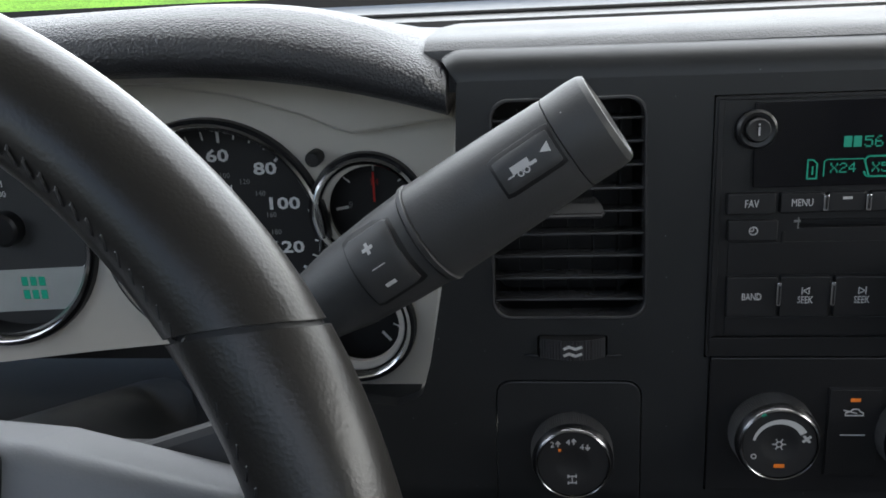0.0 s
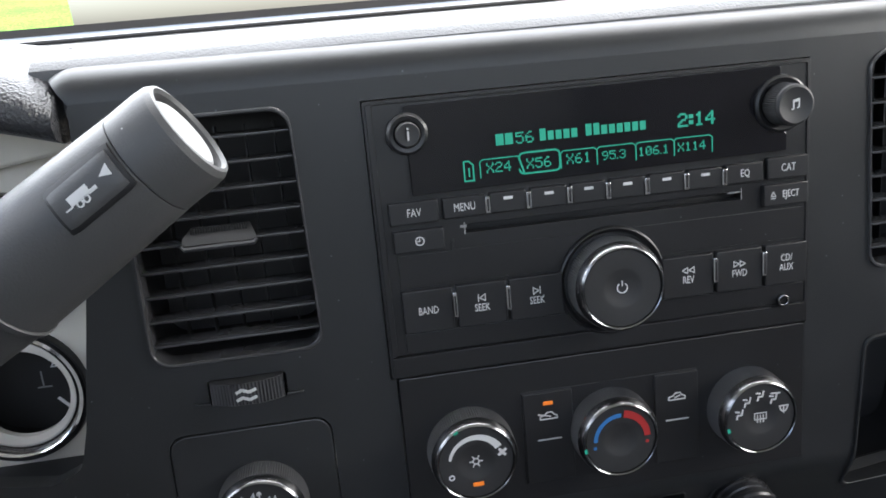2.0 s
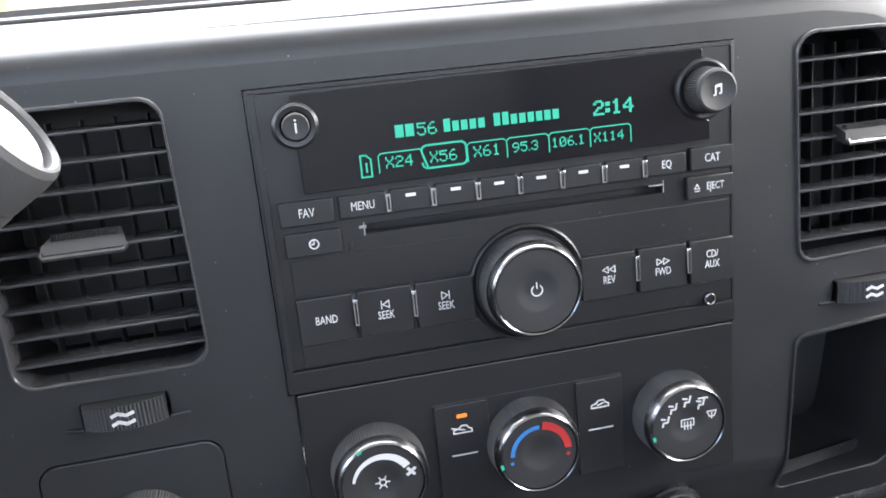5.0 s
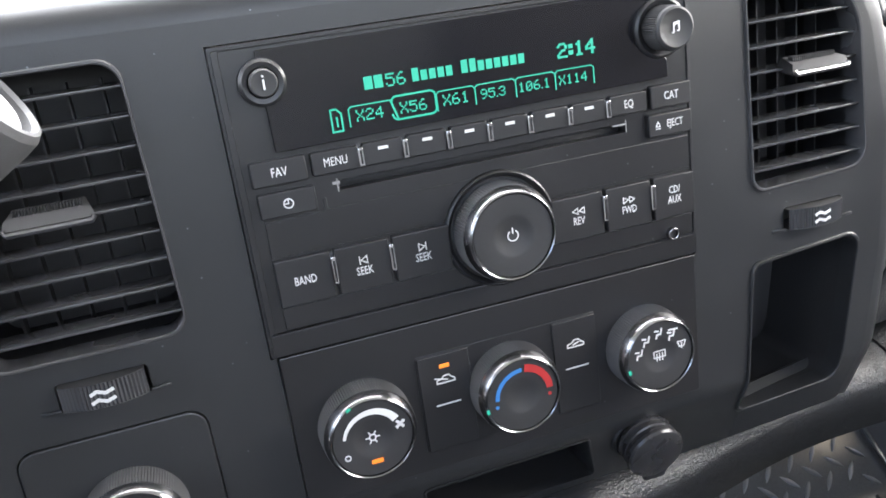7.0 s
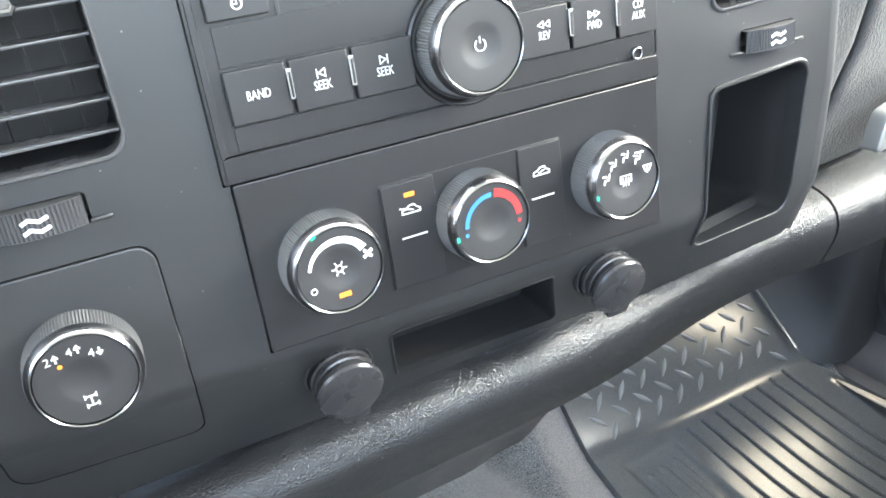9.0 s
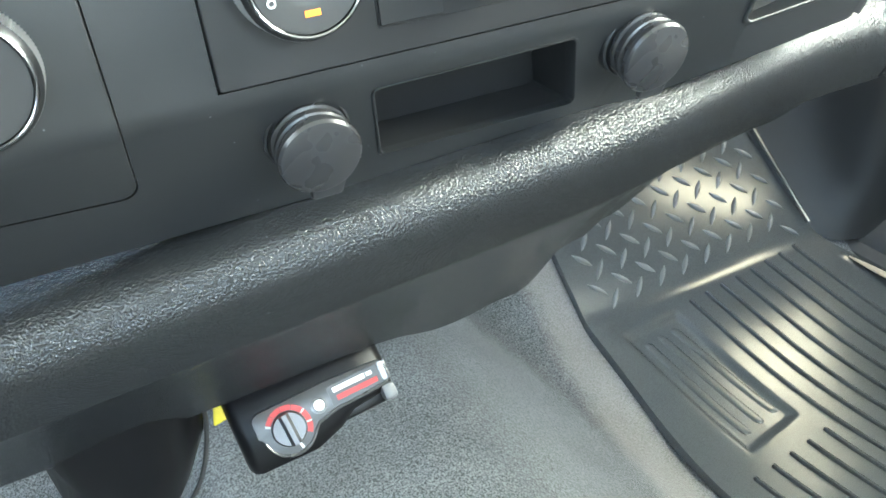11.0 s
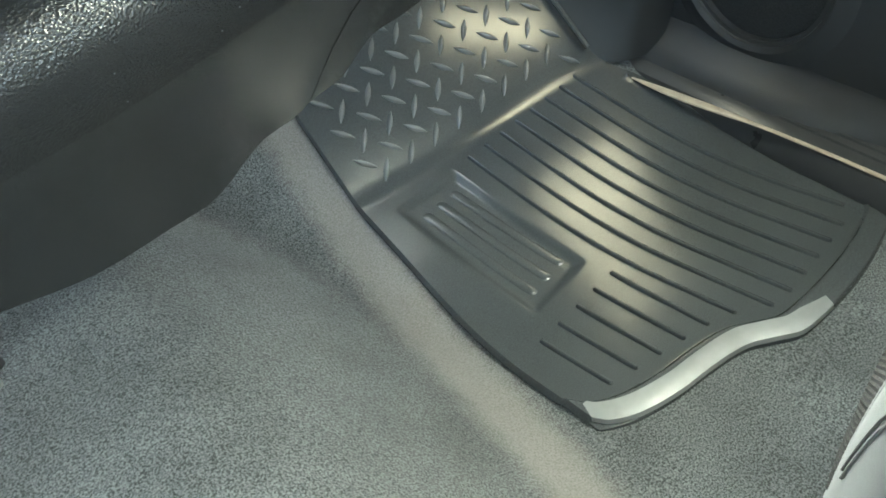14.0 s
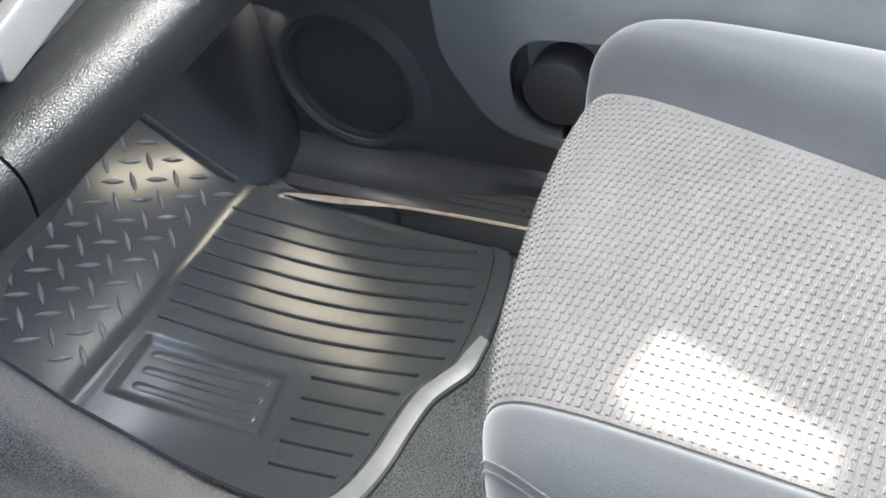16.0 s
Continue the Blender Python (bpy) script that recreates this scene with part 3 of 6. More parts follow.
def knob(parent, cx, cy, r, z1, name="knob", teeth=110, rim=SATIN_CHROME, cap=RUBBER):
    """A turned knob: knurled sleeve, bright rim and a dished dark face."""
    k = part(name, knurl(cx, cy, r, 0.001, z1 - 0.0045, teeth), KNURL, parent, "knurled black control knob", smooth=10)
    part("rim", lathe([(r * 0.998, z1 - 0.0052), (r * 0.982, z1 - 0.0034), (r * 0.945, z1 - 0.0015), (r * 0.915, z1 - 0.0004), (r * 0.890, z1), (r * 0.868, z1 - 0.0004), (r * 0.858, z1 - 0.002), (r * 0.6, z1 - 0.003)], 64, cx, cy), rim, k, "polished chrome rim")
    part("face", lathe([(r * 0.856, z1 - 0.0016), (r * 0.845, z1 - 0.0010), (r * 0.46, z1 - 0.0010), (r * 0.40, z1 - 0.0012), (r * 0.30, z1 - 0.0018), (r * 0.20, z1 - 0.0022), (r * 0.1, z1 - 0.0024), (0, z1 - 0.00245)], 48, cx, cy), cap, k)
    return k


def arc_bar(cx, cy, r0, r1, a0, a1, z, n=24, taper=1.0):
    """A flat printed arc; degrees clockwise from the top."""
    bm = bmesh.new()
    rows = []
    for i in range(n + 1):
        t = i / n
        a = radians(a0 + (a1 - a0) * t)
        w = (r1 - r0) * (taper + (1 - taper) * t) / 2
        m = (r0 + r1) / 2
        rows.append([bm.verts.new((cx + q * math.sin(a), cy + q * math.cos(a), z)) for q in (m - w, m + w)])
    for a, b in zip(rows, rows[1:]):
        bm.faces.new((a[0], a[1], b[1], b[0]))
    geo = bmesh.ops.extrude_face_region(bm, geom=bm.faces[:])
    bmesh.ops.translate(bm, verts=[v for v in geo["geom"] if isinstance(v, bmesh.types.BMVert)], vec=(0, 0, 0.0002))
    return bm


def bars(rects, z, deep=0.0002):
    """Flat printed bars (x, y, width, height, turn) joined."""
    bm = bmesh.new()
    for x, y, w, h, *turn in rects:
        add(bm, moved(box(-w / 2, w / 2, -h / 2, h / 2, 0, deep), Matrix.Translation((x, y, z)) @ pose(0, 0, 0, 0, 0, turn[0] if turn else 0)))
    return bm


def lines(paths, width, z):
    """Printed strokes through flat points."""
    out = []
    for path in paths:
        for (x0, y0), (x1, y1) in zip(path, path[1:]):
            out.append(((x0 + x1) / 2, (y0 + y1) / 2, math.hypot(x1 - x0, y1 - y0) + width * 0.7, width, math.degrees(math.atan2(y1 - y0, x1 - x0))))
    return bars(out, z)


GLYPHS = {
    "0": "01110 10001 10011 10101 11001 10001 01110", "1": "00100 01100 00100 00100 00100 00100 01110", "2": "01110 10001 00001 00110 01000 10000 11111",
    "3": "01110 10001 00001 00110 00001 10001 01110", "4": "00010 00110 01010 10010 11111 00010 00010", "5": "11111 10000 11110 00001 00001 10001 01110",
    "6": "00110 01000 10000 11110 10001 10001 01110", "9": "01110 10001 10001 01111 00001 00010 01100", "X": "10001 10001 01010 00100 01010 10001 10001",
    ".": "0 0 0 0 0 0 1", ":": "00 11 11 00 11 11 00", "D": "0 0 0 0 0 0 0",
}


def dots(body, x, y, cell, z, bold=False):
    """Dot-matrix figures whose left foot stands at x, y."""
    bm = bmesh.new()
    for ch in body:
        rows = GLYPHS.get(ch, "000 000 000 000 000 000 000").split()
        for j, row in enumerate(rows):
            for i, c in enumerate(row):
                if c == "1":
                    w = cell * (1.35 if bold else 0.92)
                    add(bm, box(x + i * cell, x + i * cell + w, y + (6 - j) * cell, y + (6 - j) * cell + cell * (1.05 if bold else 0.92), z, z + 0.0002))
        x += (len(rows[0]) + 1) * cell
    return bm


# radio
radio = thing("radio", "black car radio with a green dot-matrix display and chrome-ringed knob", "car radio", STACK)
face = part("faceplate", plate(rect(0.0, 0.2066, -0.1272, 0.0, 0.0012, 3), -0.03, 0.0012, [rect(0.0405, 0.1720, -0.0622, -0.0582, 0.0004, 2)], r=0.0003), RADIO_BLACK, radio)
part("frame", plate(rect(0.0012, 0.2054, -0.1170, -0.0014, 0.001, 3), 0.0, 0.0019, [rect(0.0040, 0.2046, -0.1165, -0.0020, 0.001, 3)], r=0.0003), RADIO_BLACK, face)
part("display_window", plate(rounded([(0.0180, -0.0425), (0.1935, -0.0408), (0.1935, -0.0330), (0.1905, -0.0300), (0.1905, -0.0022), (0.0172, -0.0032)], 0.0006, 2), 0.0, 0.0036, r=0.0003), GLOSS, radio, "smoked glossy display window")
LCD = 0.0040
part("display_number", dots("56", 0.0655, -0.0245, 0.00074, LCD), GREEN, radio, "green lit display figures")
part("clock_number", dots("2:14", 0.1405, -0.0250, 0.00088, LCD, True), GREEN, radio, "green lit clock figures")
for u, v, w, h in [(0.0583, -0.0218, 0.0035, 0.0050), (0.0625, -0.0218, 0.0035, 0.0050)] + [(0.0778 + 0.0036 * i + (0.0030 if i > 4 else 0), -0.0222 + (0.0006 if i in (0, 5, 6) else 0), 0.0027, 0.0040 + (0.0012 if i in (0, 5, 6) else 0)) for i in range(13)]:
    part("display_bar", bars([(u, v, w, h)], LCD), GREEN, radio)
TABS = [0.0485, 0.0668, 0.0852, 0.1020, 0.1202, 0.1384, 0.1568]
tab_paths = [[(a + 0.0002, -0.0375), (a + 0.0002, -0.0308), (a + 0.0014, -0.0298), (b - 0.0012, -0.0298), (b, -0.0308)] for i, (a, b) in enumerate(zip(TABS, TABS[1:])) if i != 1] + [[(TABS[-1], -0.0308), (TABS[-1], -0.0375)]]
part("display_tab_outline", lines(tab_paths, 0.0005, LCD), GREEN, radio, "green preset tab outlines")
part("selected_tab", lines([rounded([(0.0664, -0.0380), (0.0850, -0.0380), (0.0850, -0.0287), (0.0664, -0.0287)], 0.0022, 3) + [Vector((0.0664 + 0.0022, -0.0380))]], 0.0008, LCD), GREEN, radio)
part("display_page", lines([[(0.0415, -0.0385), (0.0415, -0.0298), (0.0438, -0.0298), (0.0456, -0.0316), (0.0456, -0.0385), (0.0415, -0.0385)], [(0.0437, -0.0365), (0.0437, -0.0330)]], 0.0007, LCD), GREEN, radio)
for body, u in (("X24", 0.0515), ("X56", 0.0697), ("X61", 0.0880), ("95.3", 0.1045), ("106.1", 0.1215), ("X114", 0.1403)):
    part("preset_number", dots(body, u, -0.0360, 0.00066 if len(body) < 4 else 0.00058, LCD), GREEN, radio)


def button(parent, pts, name="button", z1=0.0042, r=0.0006, label=""):
    return part(name, plate(rounded(pts, 0.0007, 2), 0.0, z1, r=r), BUTTON, parent, label)


def key(u0, u1, v0, v1):
    return [(u0, v0), (u1, v0), (u1, v1), (u0, v1)]


PZ = 0.0042
for u0, u1, v0, v1, word, size in ((0.0066, 0.0286, -0.0550, -0.0449, "FAV", 0.0052), (0.0306, 0.0500, -0.0545, -0.0451, "MENU", 0.0050), (0.1636, 0.1818, -0.0540, -0.0448, "EQ", 0.0050), (0.1840, 0.2045, -0.0540, -0.0438, "CAT", 0.0052)):
    b = button(radio, key(u0, u1, v0, v1))
    text(word, size, (u0 + u1) / 2, (v0 + v1) / 2, PZ, PRINT, b, squeeze=0.72)
b = button(radio, key(0.1822, 0.2045, -0.0667, -0.0565))
text("EJECT", 0.0048, 0.1955, -0.0614, PZ, PRINT, b, squeeze=0.68)
part("eject_mark", lines([[(0.1857, -0.0620), (0.1868, -0.0599), (0.1879, -0.0620), (0.1857, -0.0620)], [(0.1857, -0.0630), (0.1879, -0.0630)]], 0.0004, PZ), PRINT, b)
b = button(radio, key(0.0074, 0.0302, -0.0678, -0.0577))
part("clock_mark", add(arc_bar(0.0190, -0.0628, 0.0016, 0.0021, 0, 360, PZ), lines([[(0.0190, -0.0614), (0.0190, -0.0628), (0.0177, -0.0628)]], 0.0004, PZ)), PRINT, b)
SEPS = [0.0508, 0.0696, 0.0885, 0.1067, 0.1252, 0.1440, 0.1625]
for a, c in zip(SEPS, SEPS[1:]):
    b = button(radio, key(a + 0.0011, c - 0.0011, -0.0543, -0.0450), "preset_button")
    part("preset_mark", bars([((a + c) / 2, -0.0478, 0.0042, 0.0013)], PZ), PRINT, b)
for a in SEPS:
    sep = part("separator", plate(rect(a - 0.0013, a + 0.0013, -0.0540, -0.0460, 0.0008, 3), 0.0, 0.0050, r=0.0005), CHROME, radio, "slim silver key divider")
    part("core", plate(rect(a - 0.0004, a + 0.0004, -0.0528, -0.0472, 0.0004, 3), 0.004, 0.0053), BUTTON, sep)
part("disc_slot_flap", box(0.041, 0.1715, -0.0625, -0.0575, -0.006, -0.004, 0.0004), DARK, radio)
part("slot_mark", bars([(0.0395, -0.0590, 0.0030, 0.0012), (0.0400, -0.0600, 0.0005, 0.0055)], 0.0013), GREY_PRINT, radio)
part("slot_mark", bars([(0.1690, -0.0585, 0.0070, 0.0007), (0.1722, -0.0595, 0.0004, 0.0055)], 0.0013), GREY_PRINT, radio)
part("middle_panel", plate(rounded([(0.0085, -0.0845), (0.0830, -0.0845), (0.0840, -0.0840), (0.1310, -0.0840), (0.2040, -0.0838), (0.2040, -0.0690), (0.0345, -0.0690), (0.0345, -0.0640), (0.0330, -0.0640), (0.0330, -0.0695), (0.0085, -0.0695)], 0.0005, 2), 0.0, 0.0016, r=0.0002), RADIO_BLACK, radio)
LOWER = ((0.0083, 0.0314, "BAND", ""), (0.0331, 0.0562, "SEEK", "back"), (0.0579, 0.0830, "SEEK", "next"), (0.1315, 0.1566, "REV", "rev"), (0.1583, 0.1812, "FWD", "fwd"), (0.1829, 0.2043, "AUX", "CD/"))
for u0, u1, word, mark in LOWER:
    b = button(radio, key(u0, u1, -0.1056, -0.0855))
    c = (u0 + u1) / 2
    low = -0.0955 if not mark else -0.0972
    text(word, 0.0050, c, low, PZ, PRINT, b, squeeze=0.68)
    y = -0.0925
    if mark == "CD/":
        text("CD/", 0.0050, c, y, PZ, PRINT, b, squeeze=0.68)
    elif mark == "back":
        part("mark", lines([[(c + 0.0016, y - 0.0016), (c - 0.0010, y), (c + 0.0016, y + 0.0016), (c + 0.0016, y - 0.0016)], [(c - 0.0016, y - 0.0017), (c - 0.0016, y + 0.0017)]], 0.0004, PZ), PRINT, b)
    elif mark == "next":
        part("mark", lines([[(c - 0.0016, y - 0.0016), (c + 0.0010, y), (c - 0.0016, y + 0.0016), (c - 0.0016, y - 0.0016)], [(c + 0.0016, y - 0.0017), (c + 0.0016, y + 0.0017)]], 0.0004, PZ), PRINT, b)
    elif mark:
        s = -1 if mark == "rev" else 1
        part("mark", lines([[(c + o * s, y - 0.0014), (c + (o + 0.0026) * s, y), (c + o * s, y + 0.0014), (c + o * s, y - 0.0014)] for o in (-0.0029, 0.0003)], 0.0004, PZ), PRINT, b)
for a in (0.03225, 0.05705, 0.15745, 0.18205):
    sep = part("separator", plate(rect(a - 0.0012, a + 0.0012, -0.1000, -0.0880, 0.0008, 3), 0.0, 0.0054, r=0.0005), CHROME, radio, "slim chrome key divider")
    part("core", plate(rect(a - 0.0004, a + 0.0004, -0.0990, -0.0895, 0.0005, 3), 0.004, 0.0057), BUTTON, sep)
part("lower_strip", plate(rect(0.0085, 0.2040, -0.1158, -0.1064, 0.0006, 2), 0.0, 0.0017, r=0.0002), RADIO_BLACK, radio)
part("bottom_strip", plate(rect(0.0016, 0.2050, -0.1262, -0.1174, 0.0006, 2), 0.0, 0.0016, r=0.0002), RADIO_BLACK, radio)
jack = part("aux_jack", ring(0.1927, -0.1141, 0.0019, 0.0030, 0.0, 0.0042, 0.0004, 24), DARK_CHROME, radio, "small round audio socket")
part("jack_hole", lathe([(0.0019, 0.0030), (0, 0.0030)], 16, 0.1927, -0.1141), DARK, jack)
# volume knob in its dished ring
part("knob_well", lathe([(0.0262, 0.0010), (0.0258, 0.0032), (0.0250, 0.0038), (0.0240, 0.0032), (0.0228, 0.0012)], 64, 0.1073, -0.0930), RADIO_BLACK, radio, "raised ring round the volume knob")
k = knob(radio, 0.1073, -0.0930, 0.0212, 0.0175, "volume_knob", 110)
part("power_mark", add(arc_bar(0.1073, -0.0930, 0.0021, 0.0026, 35, 325, 0.0155), bars([(0.1073, -0.0909, 0.0005, 0.0026)], 0.0155)), PRINT, k)
# tuning knob and info button
part("tune_ring", lathe([(0.0133, 0.0020), (0.0130, 0.0046), (0.0118, 0.0054), (0.0098, 0.0046), (0.0095, 0.003)], 48, 0.1905, -0.0192), RADIO_BLACK, radio, "wide base ring of the tuning knob")
k = part("tuning_knob", knurl(0.1905, -0.0192, 0.0094, 0.002, 0.0145, 60, 0.0005), RUBBER, radio, "knurled black tuning knob", smooth=10)
part("tuning_cap", lathe([(0.0093, 0.0140), (0.0090, 0.0155), (0.0080, 0.0162), (0.0072, 0.0160), (0.0060, 0.0155), (0.0, 0.0150)], 40, 0.1905, -0.0192), RUBBER, k)
part("note_mark", lines([[(0.1896, -0.0208), (0.1896, -0.0172), (0.1922, -0.0166), (0.1922, -0.0202)], [(0.1888, -0.0210), (0.1894, -0.0209)], [(0.1914, -0.0204), (0.1920, -0.0203)], [(0.1896, -0.0178), (0.1922, -0.0172)]], 0.0006, 0.0156), PRINT, k)
k = part("info_ring", lathe([(0.0092, 0.0030), (0.0090, 0.0050), (0.0078, 0.0060), (0.0060, 0.0056), (0.0054, 0.0040)], 48, 0.0180, -0.0152), RADIO_BLACK, radio, "round ring of the info button")
part("info_button", lathe([(0.0054, 0.0030), (0.0054, 0.0078), (0.0048, 0.0086), (0.0030, 0.0084), (0, 0.0080)], 40, 0.0180, -0.0152), RUBBER, k)
text("i", 0.0085, 0.0180, -0.0150, 0.0086, PRINT, k)

# climate panel
climate = thing("climate_panel", "black climate control panel with three chrome-rimmed knobs", "climate control", STACK)
part("faceplate", plate(rect(0.0028, 0.2052, -0.2010, -0.1278, 0.0012, 3), -0.02, 0.0014, r=0.0006), RADIO_BLACK, climate)
part("centre_plate", plate(rect(0.0598, 0.1490, -0.1915, -0.1432, 0.0008, 2), 0.0, 0.0019, r=0.0002), RADIO_BLACK, climate)
for u0, u1 in ((0.0604, 0.0846), (0.1262, 0.1484)):
    b = part("button", plate(rect(u0, u1, -0.1905, -0.1438, 0.0008, 2), 0.001, 0.0030, r=0.0004), BUTTON, climate)
    c = (u0 + u1) / 2
    part("bar_mark", bars([(c, -0.1682, 0.0118, 0.0007)], 0.0031), PRINT, b)
    y = -0.1562
    part("car_mark", lines([[(c - 0.0042, y - 0.0012), (c - 0.0040, y + 0.0002), (c - 0.0020, y + 0.0006), (c - 0.0006, y + 0.0020), (c + 0.0018, y + 0.0020), (c + 0.0028, y + 0.0006), (c + 0.0042, y), (c + 0.0042, y - 0.0014), (c - 0.0042, y - 0.0014)],
                             [(c - 0.0012, y - 0.0004), (c + 0.0016, y + 0.0006)] if c > 0.1 else [(c - 0.0050, y + 0.0014), (c + 0.0010, y - 0.0002)]], 0.00055, 0.0031), PRINT, b)
part("amber_lamp", bars([(0.0726, -0.1494, 0.0046, 0.0018)], 0.0031), AMBER, climate, "lit amber indicator")
KW, KF = 0.0180, 0.0168
k = knob(climate, 0.0336, -0.1668, 0.0205, KW, "fan_knob")
cx, cy = 0.0336, -0.1668
part("fan_arc", arc_bar(cx, cy, 0.0108, 0.0142, -78, 60, KF + 0.0004, taper=0.35), PRINT, k)
part("off_mark", arc_bar(cx - 0.0120, cy - 0.0060, 0.0009, 0.0014, 0, 360, KF + 0.0004), PRINT, k)
part("fan_mark", lines([[(cx + 0.0108, cy + 0.0022), (cx + 0.0140, cy + 0.0046)], [(cx + 0.0112, cy + 0.0048), (cx + 0.0136, cy + 0.0020)]], 0.0013, KF + 0.0004), PRINT, k)
part("snow_mark", lines([[(cx - 0.0030 * math.cos(a), cy - 0.0030 * math.sin(a)), (cx - 0.0012 * math.cos(a), cy - 0.0012 * math.sin(a))] for a in [radians(60 * i) for i in range(6)]] + [[(cx + 0.0016 * math.cos(radians(60 * i)), cy + 0.0016 * math.sin(radians(60 * i))) for i in range(7)]], 0.0005, KF - 0.0007), PRINT, k)
part("amber_lamp", bars([(cx + 0.0002, cy - 0.0110, 0.0050, 0.0019)], KF + 0.0004), AMBER, k, "lit amber indicator")
part("pointer", bars([(cx - 0.0085, cy + 0.0164, 0.0022, 0.0012, 28)], KF + 0.0014), GREEN, k, "small green pointer lamp")
cx = 0.1032
k = knob(climate, cx, cy, 0.0200, KW, "temperature_knob")
part("cold_arc", arc_bar(cx, cy, 0.0115, 0.0134, -88, 2, KF + 0.0004), BLUE, k, "blue printed arc")
part("warm_arc", arc_bar(cx, cy, 0.0115, 0.0145, 8, 88, KF + 0.0004, taper=1.2), RED, k, "red printed arc")
part("cold_dot", lathe([(0.0009, KF + 0.0005), (0, KF + 0.0005)], 16, cx - 0.0128, cy - 0.0026), BLUE, k)
part("warm_dot", lathe([(0.0009, KF + 0.0005), (0, KF + 0.0005)], 16, cx + 0.0128, cy - 0.0026), RED, k)
part("pointer", bars([(cx - 0.0176, cy - 0.0030, 0.0013, 0.0022, 8)], KF + 0.0014), GREEN, k, "small green pointer lamp")
cx = 0.1738
k = knob(climate, cx, cy, 0.0200, KW, "mode_knob")
for ang, rr_, arrow in ((-72, 0.0112, 1), (-36, 0.0114, 1), (0, 0.0116, 1), (36, 0.0114, 2), (74, 0.0118, 3)):
    ox, oy = cx + rr_ * math.sin(radians(ang)), cy + rr_ * math.cos(radians(ang))
    if arrow == 3:
        part("mode_mark", lines([[(ox - 0.0022, oy + 0.0014), (ox + 0.0022, oy + 0.0014), (ox + 0.0012, oy - 0.0012), (ox - 0.0012, oy - 0.0012), (ox - 0.0022, oy + 0.0014)], [(ox, oy + 0.0006), (ox, oy - 0.0022)]], 0.0006, KF + 0.0004), PRINT, k)
    else:
        part("mode_mark", lines([[(ox + a, oy + b2) for a, b2 in ((0.0010, 0.0020), (0.0004, -0.0006), (-0.0016, -0.0006), (-0.0020, -0.0024))], [(ox - 0.0026, oy + 0.0014), (ox - 0.0008, oy + 0.0010)]] + ([[(ox - 0.0018, oy + 0.0026), (ox + 0.0026, oy + 0.0024)]] if arrow == 2 else []), 0.0008, KF + 0.0004), PRINT, k)
part("defog_mark", lines([[(cx - 0.0030, cy - 0.0012), (cx - 0.0030, cy + 0.0020), (cx + 0.0030, cy + 0.0020), (cx + 0.0030, cy - 0.0012), (cx - 0.0030, cy - 0.0012)]] + [[(cx + d, cy + 0.0008), (cx + d, cy - 0.0028)] for d in (-0.0015, 0, 0.0015)], 0.0005, KF - 0.0007), PRINT, k)
part("pointer", bars([(cx - 0.0172, cy - 0.0040, 0.0013, 0.0022, 10)], KF + 0.0014), GREEN, k, "small green pointer lamp")


# air vents
def vent(outline, inner, slats, handle_u, handle_v, label):
    v = thing("air_vent", label, "air vent", STACK, group="dash air vents")
    part("frame", rim_plate(outline, inner, -0.012, 0.0014), SLAT, v)
    xs_, ys_ = [p.x for p in inner], [p.y for p in inner]
    part("housing", plate(outline, -0.050, -0.048), DARK, v)
    part("duct", loft([[(p.x, p.y, z) for p in inner] for z in (-0.0115, -0.048)], caps=False), DARK, v)

    def span(y):
        hits = []
        for a, b in zip(inner, inner[1:] + inner[:1]):
            if (a.y - y) * (b.y - y) <= 0 and abs(a.y - b.y) > 1e-9:
                hits.append(a.x + (b.x - a.x) * (y - a.y) / (b.y - a.y))
        return min(hits), max(hits)

    for y in slats:
        x0, x1 = span(y)
        part("slat", moved(box(x0 + 0.0002, x1 - 0.0002, -0.0006, 0.0006, -0.012, 0.0, 0.0003), Matrix.Translation((0, y, -0.0016)) @ pose(0, 0, 0, 3, 0, 0)), SLAT, v)
    for i in range(5):
        x = min(xs_) + 0.012 + (max(xs_) - min(xs_) - 0.022) * i / 4
        part("vane", moved(box(-0.0004, 0.0004, min(ys_) + 0.004, max(ys_) - 0.006, -0.0300, -0.0220, 0.0001), Matrix.Translation((x, 0, 0))), DARK, v)
    h = part("handle", loft([[Vector((handle_u + a, handle_v + b, c)) for a, b, c in ((-0.0160, -0.0020, 0.008), (0.0160, -0.0020, 0.008), (0.0150, 0.0016, 0.0065), (0.0125, 0.0040, -0.004), (-0.0125, 0.0040, -0.004), (-0.0150, 0.0016, 0.0065))]] +
                            [[Vector((handle_u + a, handle_v + b, c)) for a, b, c in ((-0.0150, -0.0036, 0.006), (0.0150, -0.0036, 0.006), (0.0148, -0.0030, 0.003), (0.0120, -0.0026, -0.010), (-0.0120, -0.0026, -0.010), (-0.0148, -0.0030, 0.003))] ]), RUBBER, v, "sliding vent tab with a bright lower edge")
    part("handle_edge", tube([(handle_u - 0.0155, handle_v - 0.0012, 0.0082), (handle_u - 0.0146, handle_v - 0.0026, 0.0088), (handle_u + 0.0146, handle_v - 0.0026, 0.0088), (handle_u + 0.0155, handle_v - 0.0012, 0.0082)], 0.0013, 8), SATIN_CHROME, h)
    grip = part("handle_grip", bars([(handle_u - 0.0118 + 0.0011 * i, handle_v + 0.0027, 0.0005, 0.0036) for i in range(22)], 0.0, 0.0035), RUBBER, h)
    grip["kind"] = "stuff"
    return v


def inset(ring_, d):
    c = sum(ring_, Vector((0, 0))) / len(ring_)
    return [p + (c - p).normalized() * d * 1.15 for p in ring_]


